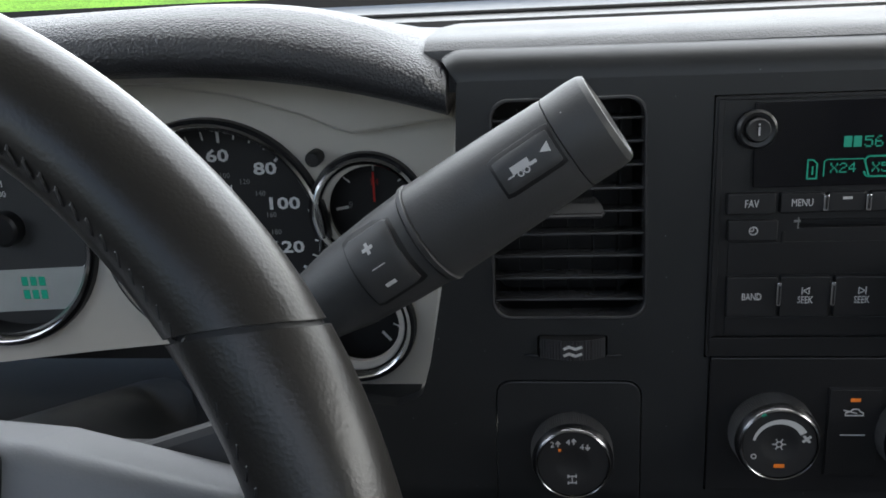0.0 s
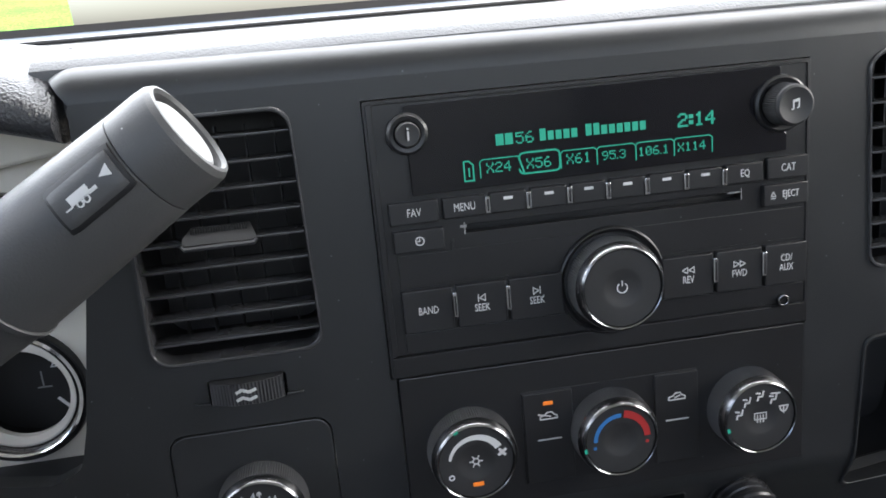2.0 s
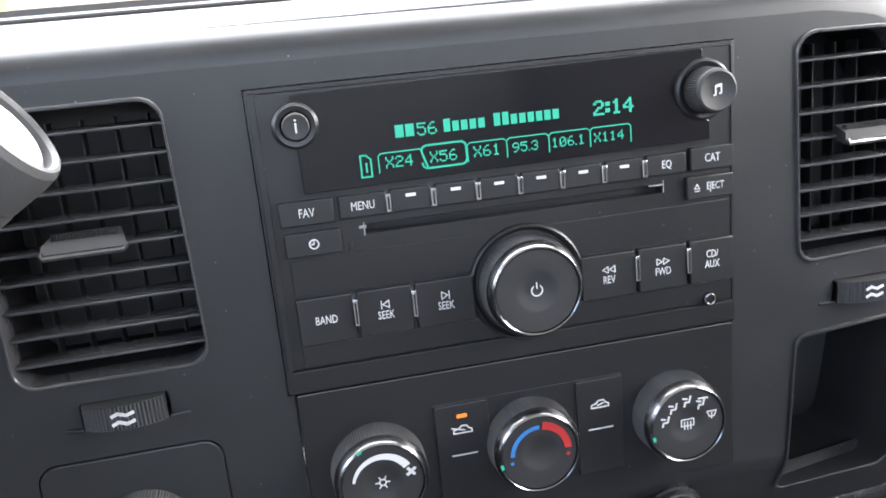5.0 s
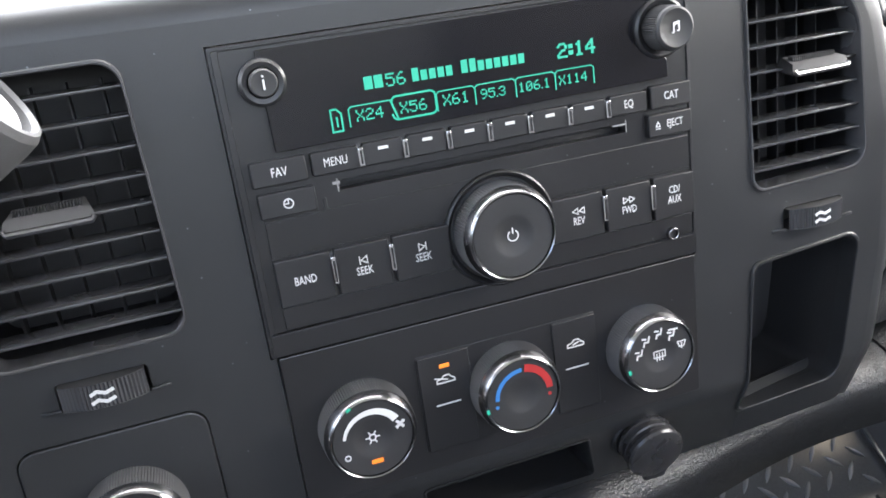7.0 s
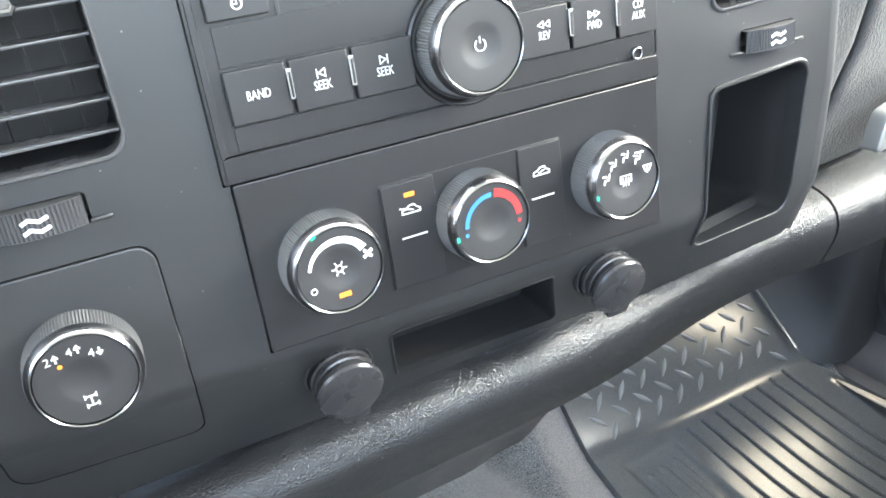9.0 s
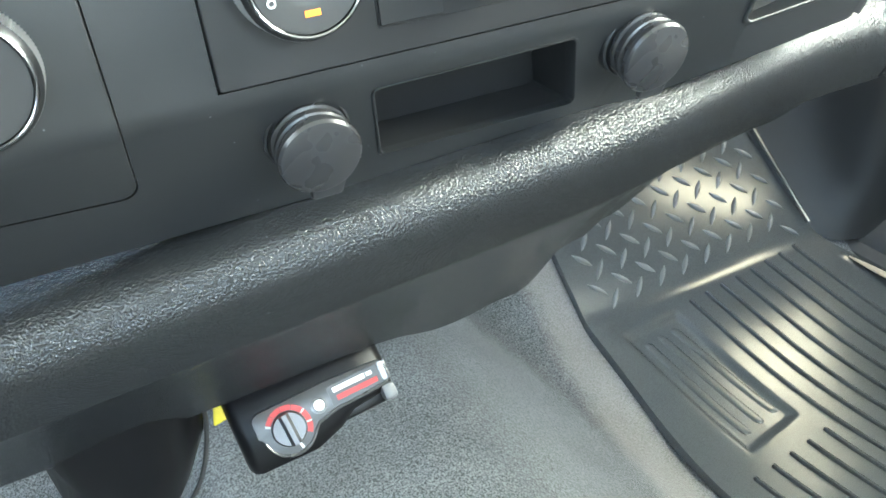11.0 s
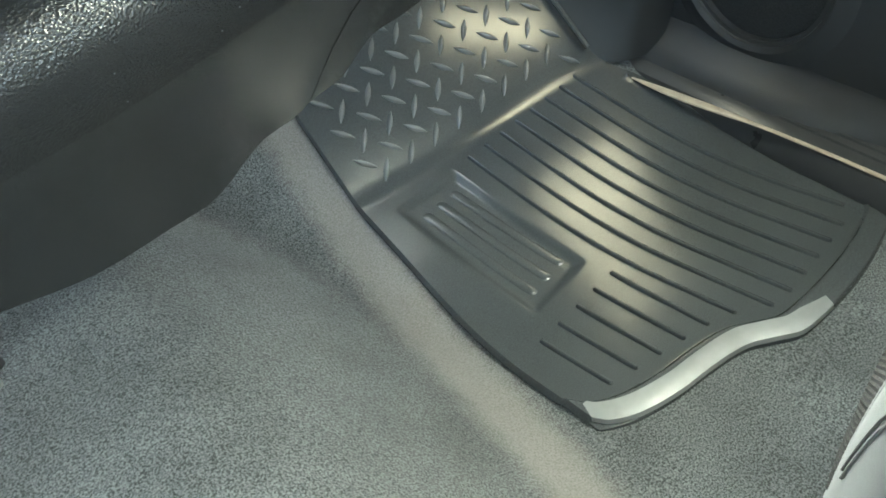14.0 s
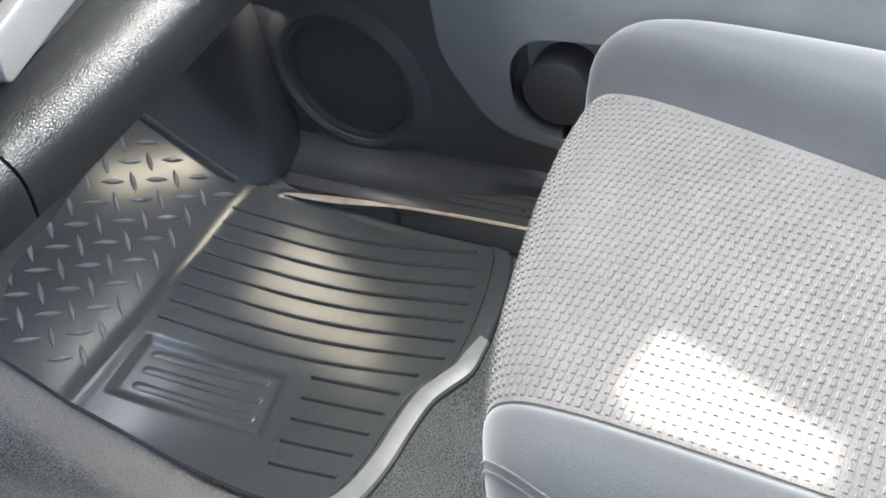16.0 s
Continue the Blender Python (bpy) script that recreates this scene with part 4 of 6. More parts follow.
vent(VENT_L, inset(VENT_L, 0.0017), [-0.0087 - 0.01115 * i for i in range(9)], -0.0663, -0.0505, "black slatted dash air vent with rounded corners")
vent(VENT_R, inset(VENT_R, 0.0017), [-0.0125 - 0.0118 * i for i in range(8)], 0.2730, -0.0470, "black slatted dash air vent beside the side pad")


def thumb_wheel(u, v):
    w = thing("thumb_wheel", "ribbed black vent thumb wheel with white wave marks", "thumb wheel", STACK @ Matrix.Translation((u, v, 0)), group="vent thumb wheels")
    part("recess", plate(rect(-0.0175, 0.0175, -0.0060, 0.0060, 0.001, 2), -0.014, -0.012), DARK, w)
    n = 44
    wheel_ = part("wheel", loft([[(0.0290 * (1 - (0.020 if k % 2 else 0)) * math.sin(radians(-34 + 68 * k / n)), s, 0.0290 * (1 - (0.020 if k % 2 else 0)) * math.cos(radians(-34 + 68 * k / n)) - 0.0215) for k in range(n + 1)] for s in (-0.0052, 0.0052)], closed=False, caps=False), SLAT, w, smooth=5)
    for s in (-0.0052, 0.0052):
        part("wheel_side", moved(plate([Vector((0.0289 * math.sin(radians(-34 + 68 * k / n)), 0.0289 * math.cos(radians(-34 + 68 * k / n)) - 0.0215)) for k in range(n + 1)] + [Vector((0.016, -0.013)), Vector((-0.016, -0.013))], -0.0002, 0.0002), Matrix.Translation((0, s, 0)) @ pose(0, 0, 0, 90, 0, 0)), RUBBER, wheel_)
    for sgn in (-1, 1):
        part("ramp", moved(box(-0.004, 0.004, -0.0058, -0.0042, 0.0, 0.0014, 0.0005), Matrix.Translation((sgn * 0.0205, 0, 0.0)) @ pose(0, 0, 0, 0, sgn * 9, 0)), TRIM, w)
    part("wave_mark", lines([[(-0.0042, y - 0.0004), (-0.0020, y + 0.0006), (0.0012, y - 0.0006), (0.0040, y + 0.0004)] for y in (-0.0020, 0.0016)], 0.0014, 0.0074), PRINT, wheel_)
    return w


thumb_wheel(-0.0650, -0.1218)
thumb_wheel(0.2755, -0.1220)

# four-wheel-drive switch on its inset plate
drive = thing("drive_selector", "round black drive selector knob on an inset plate", "drive selector", STACK)
part("plate", tuck(plate([p + (Vector((-0.067, -0.182)) - p).normalized() * 0.0008 for p in PANEL_4WD], -0.012, 0.0006, r=0.0007)), TRIM, drive)
k = knob(drive, -0.0655, -0.1785, 0.0205, 0.0182, "selector_knob")
DZ = 0.0172
text("2", 0.0045, -0.0758, -0.1678, DZ, PRINT, k)
text("4", 0.0045, -0.0680, -0.1664, DZ, PRINT, k)
text("4", 0.0045, -0.0612, -0.1690, DZ, PRINT, k)
arrows = ((-0.0730, -0.1676, 1), (-0.0652, -0.1662, 1), (-0.0584, -0.1688, -1))
part("arrow_mark", lines([[(x, y - s * 0.0011), (x, y + s * 0.0013)] for x, y, s in arrows] + [[(x - 0.0009, y + s * 0.0004), (x, y + s * 0.0015), (x + 0.0009, y + s * 0.0004)] for x, y, s in arrows], 0.0007, DZ), PRINT, k)
ax_, ay_ = -0.0660, -0.1868
part("axle_mark", lines([[(ax_ - 0.0020, ay_ + 0.0016), (ax_ + 0.0020, ay_ + 0.0018)], [(ax_ - 0.0019, ay_ - 0.0020), (ax_ + 0.0021, ay_ - 0.0018)], [(ax_, ay_ + 0.0017), (ax_ + 0.0001, ay_ - 0.0019)], [(ax_ - 0.0020, ay_ + 0.0009), (ax_ - 0.0020, ay_ + 0.0023)], [(ax_ + 0.0020, ay_ + 0.0011), (ax_ + 0.0020, ay_ + 0.0025)], [(ax_ - 0.0019, ay_ - 0.0027), (ax_ - 0.0019, ay_ - 0.0013)], [(ax_ + 0.0021, ay_ - 0.0025), (ax_ + 0.0021, ay_ - 0.0011)]], 0.0006, DZ), PRINT, k)
part("amber_lamp", lathe([(0.0008, DZ + 0.0003), (0, DZ + 0.0003)], 16, -0.0722, -0.1706), AMBER, k, "lit amber dot")

# storage cubby
cubby = thing("cubby", "tapered open storage cubby with a ledge", "storage cubby", STACK)
inner = inset(TRAY, 0.0022)
part("lip", tuck(rim_plate(TRAY, inner, -0.010, 0.0014)), TRIM, cubby)
part("lining", tuck(loft([[(p.x, p.y, z) for p in inner] for z in (-0.009, -0.060)], caps=False)), RUBBER, cubby)
part("back", tuck(plate(inner, -0.062, -0.0595)), RUBBER, cubby)
part("ledge", loft([[(x, v - 0.118 * (0.2640 - x), z) for v, z in ((-0.2275, -0.0115), (-0.2262, -0.0120), (-0.2210, -0.0195), (-0.2198, -0.0215), (-0.2212, -0.0245), (-0.2275, -0.0250))] for x in (0.2345, 0.2365, 0.2915, 0.2940)]), TRIM, cubby, "smooth sloping ledge in the cubby's mouth", smooth=8)

# small open pocket under the climate panel
pocket = thing("pocket", "shallow open dash pocket between two socket covers", "storage pocket", STACK)
inner = inset(SLOT, 0.0012)
part("lip", tuck(rim_plate(SLOT, inner, -0.006, 0.0014)), TRIM, pocket)
part("lining", tuck(loft([[(p.x, p.y, z) for p in inner] for z in (-0.005, -0.034)], caps=False)), RUBBER, pocket)
part("back", tuck(plate(inner, -0.036, -0.0335)), RUBBER, pocket)


def socket(u, v):
    s = thing("power_socket", "power socket under a round black rubber cover with a tab", "power socket", STACK @ Matrix.Translation((u, v, -tuck_depth(v))) @ pose(0, 0, 0, 16, 0, 0), group="dash power sockets")
    part("collar", lathe([(0.0168, -0.006), (0.0164, 0.0018), (0.0156, 0.0026), (0.0148, 0.0020), (0.0085, 0.0016), (0.0083, -0.012), (0.0, -0.012)], 48), TRIM, s)
    c = part("cover", lathe([(0.0132, 0.0010), (0.0134, 0.0036), (0.0148, 0.0040), (0.0150, 0.0056), (0.0140, 0.0062), (0.0139, 0.0074), (0.0149, 0.0080), (0.0150, 0.0100), (0.0143, 0.0106), (0.0146, 0.0126), (0.0156, 0.0136), (0.0156, 0.0156), (0.0148, 0.0168), (0.0134, 0.0174), (0.0, 0.0179)], 56), SOCKET, s, "soft black rubber cover")
    part("tab", plate(rounded([(-0.0040, -0.0110), (-0.0052, -0.0190), (0.0072, -0.0190), (0.0100, -0.0090)], 0.0018, 3), 0.0136, 0.0160, r=0.0007), SOCKET, c, "pull tab of the cover")
    return s


for u, v in OUTLETS:
    socket(u, v)
# ---- driver's side: hood, cluster, wheel, lever ----
def hood_line(x):
    t = max(0.0, (x + 0.27) / 0.1465)
    return 0.8505 - 0.024 * max(0.0, -0.27 - x) - 0.0305 * t ** 2.7, 0.8178 - 0.0228 * t ** 2


rows = []
for x in spread(-0.62, -0.1235, 40):
    t_, l_ = hood_line(x)
    h_ = t_ - l_
    rows.append([(x, y, z) for y, z in ((0.075, l_ + 0.004), (0.02, l_ + 0.0005), (0.004, l_), (-0.006, l_ + 0.12 * h_), (-0.0095, l_ + 0.35 * h_), (-0.006, l_ + 0.62 * h_), (0.005, l_ + 0.84 * h_), (0.022, t_), (0.06, t_ + 0.001), (0.14, max(t_ - 0.004, 0.828)), (0.26, 0.828))])
part("cluster_hood", loft(rows), HOOD_VINYL, dash, "grained black padded hood over the gauges", smooth=75)

# light surround of the gauges, with its four openings
GAUGES = [(-0.2705, 0.7200, 0.0655), (-0.4150, 0.7220, 0.0660), (-0.1775, 0.7340, 0.0285), (-0.1905, 0.6640, 0.0310)]
CLUSTER = Matrix(((1, 0, 0, 0), (0, 0, -1, 0.062), (0, 1, 0, 0), (0, 0, 0, 1)))
cluster = thing("instrument_cluster", "silver-grey gauge cluster with chrome-ringed black dials", "instrument cluster", CLUSTER)
edge = rounded([(-0.60, 0.618), (-0.36, 0.646), (-0.27, 0.655), (-0.215, 0.618), (-0.168, 0.610), (-0.144, 0.630), (-0.134, 0.690), (-0.124, 0.800), (-0.20, 0.815), (-0.60, 0.820)], [0.01, 0.05, 0.02, 0.02, 0.02, 0.02, 0.03, 0.004, 0.03, 0.01], 5)
big = [circle(cx_, cy_, r_ + 0.0015, 64) for cx_, cy_, r_ in GAUGES]
# the large dials overlap the small ones a little, so their openings are one
holes = [circle(-0.4150, 0.7220, 0.0675, 64), circle(-0.2705, 0.7200, 0.0640, 64), circle(-0.1750, 0.7340, 0.0262, 40), circle(-0.1880, 0.6630, 0.0240, 40)]
part("surround", plate(edge, -0.004, 0.0, holes), SILVER, cluster, "silver-grey moulded surround")
part("brow_step", plate([Vector(p) for p in ((-0.60, 0.8150), (-0.346, 0.8128), (-0.286, 0.8090), (-0.244, 0.8020), (-0.210, 0.7912), (-0.192, 0.7832), (-0.182, 0.7800), (-0.171, 0.7812), (-0.150, 0.7842), (-0.1262, 0.7870), (-0.1240, 0.8000), (-0.20, 0.8165), (-0.60, 0.8215))][::-1], 0.0, 0.012, r=0.0035, segments=3), SILVER, cluster, "silver-grey raised upper edge")
part("brow", sheet([[(x, hood_line(x)[1] - 0.0045 - (0.0 if y else 0.004), y) for y in (0.0, 0.034)] for x in spread(-0.60, -0.128, 24)], 0.003, Vector((0, 1, 0))), SILVER, cluster, "silver-grey upper shelf")
part("cheek", loft([[(-0.1385, 0.690, 0.0), (-0.128, 0.690, 0.048)], [(-0.1300, 0.740, 0.0), (-0.1215, 0.742, 0.054)], [(-0.1235, 0.795, 0.0), (-0.1205, 0.793, 0.056)]], closed=False, caps=False), SILVER, cluster)
part("cheek_low", loft([[(-0.200, 0.612, 0.0), (-0.198, 0.618, 0.030)], [(-0.165, 0.610, 0.0), (-0.162, 0.616, 0.036)], [(-0.148, 0.628, 0.0), (-0.145, 0.630, 0.040)], [(-0.1385, 0.690, 0.0), (-0.128, 0.690, 0.048)]], closed=False, caps=False), SILVER, cluster)
DIAL = material("black_dial_face", (0.016, 0.016, 0.017), rough=0.5, vary=0.1)
DIAL_GREY = material("grey_dial_face", (0.05, 0.051, 0.052), rough=0.5)
NEEDLE = material("red_needle", (0.75, 0.04, 0.03), rough=0.4)


def gauge(name, cx_, cy_, r_, mat_, label):
    g = part(name, lathe([(r_ * 1.00, -0.022), (0, -0.022)], 64, cx_, cy_), mat_, cluster, label)
    part("wall", loft([[(cx_ + r_ * q * math.cos(a), cy_ + r_ * q * math.sin(a), z) for a in [2 * math.pi * k / 64 for k in range(64)]] for q, z in ((1.0, -0.022), (1.0, -0.004), (1.02, 0.004))], caps=False), DARK, g)
    part("rim", lathe([(r_ * 0.965 - 0.0006, 0.0005), (r_ * 0.965 + 0.0010, 0.0050), (r_ * 0.965 + 0.0030, 0.0068), (r_ * 0.965 + 0.0044, 0.0058), (r_ * 0.965 + 0.0050, 0.0030)], 72, cx_, cy_), CHROME, g, "chrome dial rim")
    part("outer_ring", lathe([(r_ * 0.965 + 0.0050, 0.0030), (r_ * 0.965 + 0.0066, 0.0042), (r_ * 0.965 + 0.0074, 0.0), (r_ * 0.965 + 0.0076, -0.002)], 72, cx_, cy_), RADIO_BLACK, g, "glossy black outer ring")
    return g


def ticks(cx_, cy_, r_, a0, a1, n, big_every, z):
    out = []
    for i in range(n):
        a = radians(a0 + (a1 - a0) * i / (n - 1))
        long_ = i % big_every == 0
        q = r_ - (0.004 if long_ else 0.003)
        out.append((cx_ + q * math.sin(a), cy_ + q * math.cos(a), 0.0018 if long_ else 0.0010, 0.008 if long_ else 0.005, -math.degrees(a)))
    return bars(out, z)


cx_, cy_, r_ = GAUGES[0]
speedo = gauge("speedometer", cx_, cy_, r_, DIAL, "black speedometer dial")
part("tick_scale", ticks(cx_, cy_, r_ * 0.92, -120, 120, 25, 4, -0.0218), DIAL_PRINT, speedo)
for word, px_, py_ in (("40", -0.310, 0.750), ("60", -0.2722, 0.7640), ("80", -0.2434, 0.7555), ("100", -0.2345, 0.7338), ("120", -0.2345, 0.7060), ("20", -0.316, 0.716)):
    text(word, 0.0104, px_, py_, -0.0216, DIAL_PRINT, speedo, squeeze=1.4, bold=0.00025)
for word, px_, py_ in (("100", -0.2690, 0.7520), ("120", -0.2570, 0.7480), ("140", -0.2480, 0.7405), ("160", -0.2425, 0.7270), ("180", -0.2405, 0.7160)):
    text(word, 0.0046, px_, py_, -0.0216, GREY_PRINT, speedo)
text("MPH", 0.0056, -0.2705, 0.7440, -0.0216, DIAL_PRINT, speedo)
part("hub", lathe([(0.0095, -0.022), (0.0095, -0.016), (0.008, -0.0145), (0, -0.014)], 32, cx_, cy_), RADIO_BLACK, speedo)
part("readout", plate(rect(cx_ - 0.040, cx_ + 0.040, cy_ - 0.050, cy_ - 0.033, 0.001), -0.0219, -0.0212), GLOSS, speedo)
part("readout_figure", bars([(cx_ + 0.004 + 0.0055 * i, cy_ - 0.042, 0.0035, 0.0065) for i in range(4)], -0.0210), GREEN, speedo)
cx_, cy_, r_ = GAUGES[1]
tacho = gauge("tachometer", cx_, cy_, r_, DIAL_GREY, "grey tachometer dial")
part("tick_scale", ticks(cx_, cy_, r_ * 0.92, -120, 120, 25, 4, -0.0218), DIAL_PRINT, tacho)
text("RPM", 0.0062, cx_ - 0.004, 0.7500, -0.0216, DIAL_PRINT, tacho)
text("x1000", 0.0055, cx_ - 0.004, 0.7435, -0.0216, DIAL_PRINT, tacho)
text("5", 0.0105, -0.3590, 0.7055, -0.0216, DIAL_PRINT, tacho)
part("hub", lathe([(0.0110, -0.022), (0.0110, -0.014), (0.009, -0.0125), (0, -0.012)], 32, cx_, cy_), RADIO_BLACK, tacho)
# The lens's reflection is painted in as the window's pale colour.
part("readout", plate(rounded([(cx_ - 0.05, cy_ - 0.030), (cx_ + 0.062, cy_ - 0.026), (cx_ + 0.035, cy_ - 0.055), (cx_ - 0.035, cy_ - 0.058)], 0.002), -0.0219, -0.0212), material("reflection_readout", (0.5, 0.52, 0.5), rough=0.25), tacho, "readout window coloured pale for its reflection")
part("readout_figure", bars([(cx_ + 0.004 + 0.006 * i, cy_ - 0.036 - 0.009 * j, 0.0042, 0.0062) for i in range(3) for j in range(2)], -0.0210), GREEN, tacho)
cx_, cy_, r_ = GAUGES[2]
volt = gauge("volt_gauge", cx_, cy_, r_, DIAL, "small black volt gauge")
part("tick_scale", ticks(cx_, cy_, r_ * 0.86, -100, 100, 5, 4, -0.0218), DIAL_PRINT, volt)
text("14", 0.0060, cx_, cy_ + 0.0120, -0.0216, RED, volt)
text("9", 0.0060, cx_ - 0.0150, cy_ - 0.0020, -0.0216, GREY_PRINT, volt)
part("needle", bars([(cx_ + 0.0005, cy_ + 0.010, 0.0012, 0.018)], -0.018, 0.0008), NEEDLE, volt, "red gauge needle")
cx_, cy_, r_ = GAUGES[3]
heat = gauge("temperature_gauge", cx_, cy_, r_, DIAL, "small black temperature gauge")
part("tick_scale", ticks(cx_, cy_, r_ * 0.86, 40, 140, 5, 4, -0.0218), DIAL_PRINT, heat)
text("260", 0.0075, cx_ + 0.0165, cy_ + 0.0060, -0.0216, DIAL_PRINT, heat)
part("heat_mark", lines([[(cx_ + 0.006, cy_ - 0.006), (cx_ + 0.006, cy_ + 0.002)], [(cx_ + 0.003, cy_ - 0.007), (cx_ + 0.010, cy_ - 0.007)]], 0.0008, -0.0216), GREY_PRINT, heat)
part("trip_stem", lathe([(0.0045, 0.0), (0.0045, 0.010), (0.0036, 0.012), (0, 0.0125)], 24, -0.2050, 0.7665), RUBBER, cluster, "black trip reset stem")

# lower driver's dash behind the wheel
part("knee_panel", sheet([[(x, 0.085, 0.626), (x, 0.040, 0.622), (x, 0.018, 0.617), (x, 0.012, 0.608), (x, 0.016, 0.590), (x, 0.020, 0.575)] for x in spread(-0.62, -0.150, 16)], 0.01, Vector((0, 1, 0))), TRIM, dash, "dark lower driver's panel")
part("knee_pocket", rim_plate([Vector((p.x, p.y)) for p in rounded([(-0.40, 0.584), (-0.285, 0.584), (-0.290, 0.614), (-0.40, 0.622)], 0.004)], [Vector((p.x, p.y)) for p in rounded([(-0.397, 0.587), (-0.289, 0.587), (-0.294, 0.611), (-0.397, 0.618)], 0.004)], -0.004, 0.002), TRIM, dash, at=Matrix(((1, 0, 0, 0), (0, 0, -1, 0.0125), (0, 1, 0, 0), (0, 0, 0, 1))))
column = part("steering_column", tube([(-0.32, -0.16, 0.655), (-0.32, -0.10, 0.632), (-0.32, 0.06, 0.575)], [0.040, 0.046, 0.05], 24), TRIM)
tagged(column, "black plastic steering column shroud behind the wheel", "steering column")

# steering wheel
WHEEL = Matrix.Translation((-0.320, -0.240, 0.673)) @ pose(0, 0, 0, 70, 0, 0)
wheel = thing("steering_wheel", "black leather-wrapped steering wheel with pale grey spokes", "steering wheel", WHEEL)
R_WHEEL = 0.1940


def rim_arc(a0, a1, n, grow=0.0):
    secs = []
    for i in range(n + 1):
        a = radians(a0 + (a1 - a0) * i / n)
        t_ = math.degrees(a) % 360
        fat = 0.0172 + 0.0012 * math.exp(-((t_ - 32) / 14) ** 2) + grow
        lean = radians(2.6)
        secs.append([((R_WHEEL + fat * math.cos(q)) * math.cos(a + lean * (1 - math.cos(q))), (R_WHEEL + fat * math.cos(q)) * math.sin(a + lean * (1 - math.cos(q))), fat * 0.95 * math.sin(q)) for q in [2 * math.pi * k / 24 for k in range(24)]])
    return loft(secs)


part("upper_rim", rim_arc(30.38, 149.62, 64), LEATHER, wheel, "stitched black leather rim")
for a0, a1 in ((-40, 29.86), (150.14, 220)):
    part("grip", rim_arc(a0, a1, 30, 0.0004), LEATHER, wheel, "smooth black leather grip")
for a0 in (30.12, 149.88):
    part("seam", rim_arc(a0 - 0.6, a0 + 0.6, 4, -0.0010), DARK, wheel, "dark sewn seam")
part("lower_rim", rim_arc(220.4, 319.6, 40), LEATHER, wheel)
for sgn in (1, -1):
    sp = part("spoke", moved(plate(rounded([(0.055, -0.010), (0.182, 0.018), (0.178, 0.050), (0.160, 0.0640), (0.105, 0.0760), (0.055, 0.080)], 0.010), -0.024, 0.002, r=0.006, segments=3), Matrix.Diagonal((sgn, 1, 1, 1))), PALE, wheel, "pale grey plastic spoke", smooth=40)
    part("key_pad", moved(plate(rounded([(0.060, 0.006), (0.100, 0.014), (0.100, 0.074), (0.060, 0.078)], 0.004), 0.0, 0.006, r=0.002), Matrix.Diagonal((sgn, 1, 1, 1))), RUBBER, sp, "black rubber key pad")
    part("spoke_back", moved(plate(rounded([(0.070, -0.02), (0.196, 0.000), (0.190, 0.075), (0.172, 0.0860), (0.120, 0.0700), (0.070, 0.070)], 0.008), -0.040, -0.0245, r=0.003), Matrix.Diagonal((sgn, 1, 1, 1))), RUBBER, wheel)
bm = bmesh.new()
for i in range(150):
    a = radians(-36 + 252 * i / 149)
    q = radians(128)
    c_ = Vector(((R_WHEEL + 0.0172 * math.cos(q)) * math.cos(a), (R_WHEEL + 0.0172 * math.cos(q)) * math.sin(a), 0.0164 * math.sin(q)))
    tng, out_ = Vector((-math.sin(a), math.cos(a), 0)), Vector((math.cos(q) * math.cos(a), math.cos(q) * math.sin(a), math.sin(q)))
    sd_ = tng.cross(out_)
    ln = (tng * 0.75 + sd_ * 0.66).normalized()
    add(bm, tube([c_ - ln * 0.0030 - out_ * 0.0006, c_ - ln * 0.0018 + out_ * 0.0006, c_ + ln * 0.0018 + out_ * 0.0006, c_ + ln * 0.0030 - out_ * 0.0006], 0.0006, 6, up=out_))
stitches = part("stitching", bm, RUBBER, wheel)
tagged(stitches, "black cross stitches round the rim's inner side", kind="stuff")
part("hub_pad", plate(rounded([(-0.075, -0.075), (0.075, -0.075), (0.085, 0.07), (-0.085, 0.07)], 0.04, 8), -0.05, 0.012, r=0.012, segments=4), LEATHER, wheel, "padded black hub")

# column shift lever
d_ = Vector((0.836, -0.045, 0.547)).normalized()
w_ = d_.cross(Vector((-0.547, 0.0, 0.837))).normalized()
u_ = w_.cross(d_)
LEVER_AT = Matrix(((d_.x, u_.x, w_.x, -0.1232), (d_.y, u_.y, w_.y, -0.0880), (d_.z, u_.z, w_.z, 0.7630), (0, 0, 0, 1)))
lever = thing("shift_lever", "black column shift lever with plus and minus rocker", "shift lever", LEVER_AT)


def barrel(table, n=40, squash=0.97):
    return loft([[(s_, r2 * math.cos(q), r2 * squash * math.sin(q)) for q in [2 * math.pi * k / n for k in range(n)]] for s_, r2 in table])


part("lower_grip", barrel([(-0.0650, 0.0091), (-0.0640, 0.0118), (-0.0560, 0.0150), (-0.0400, 0.0178), (-0.0200, 0.0193), (-0.0040, 0.0200), (-0.0022, 0.0200), (-0.0014, 0.0193)]), LEVER, lever)
part("collar", barrel([(-0.0018, 0.0197), (-0.0012, 0.0210), (0.0006, 0.0212), (0.0012, 0.0199)]), LEVER, lever)
part("upper_grip", barrel([(0.0008, 0.0190), (0.0014, 0.0205), (0.0040, 0.0203), (0.0200, 0.0200), (0.0400, 0.0193), (0.0600, 0.0185), (0.0612, 0.0183), (0.0616, 0.0175)]), LEVER, lever)
part("end_ring", barrel([(0.0612, 0.0173), (0.0618, 0.0184), (0.0720, 0.0184), (0.0765, 0.0180), (0.0785, 0.0169), (0.0788, 0.0158), (0.0776, 0.0148), (0.0750, 0.0143)]), LEVER, lever)
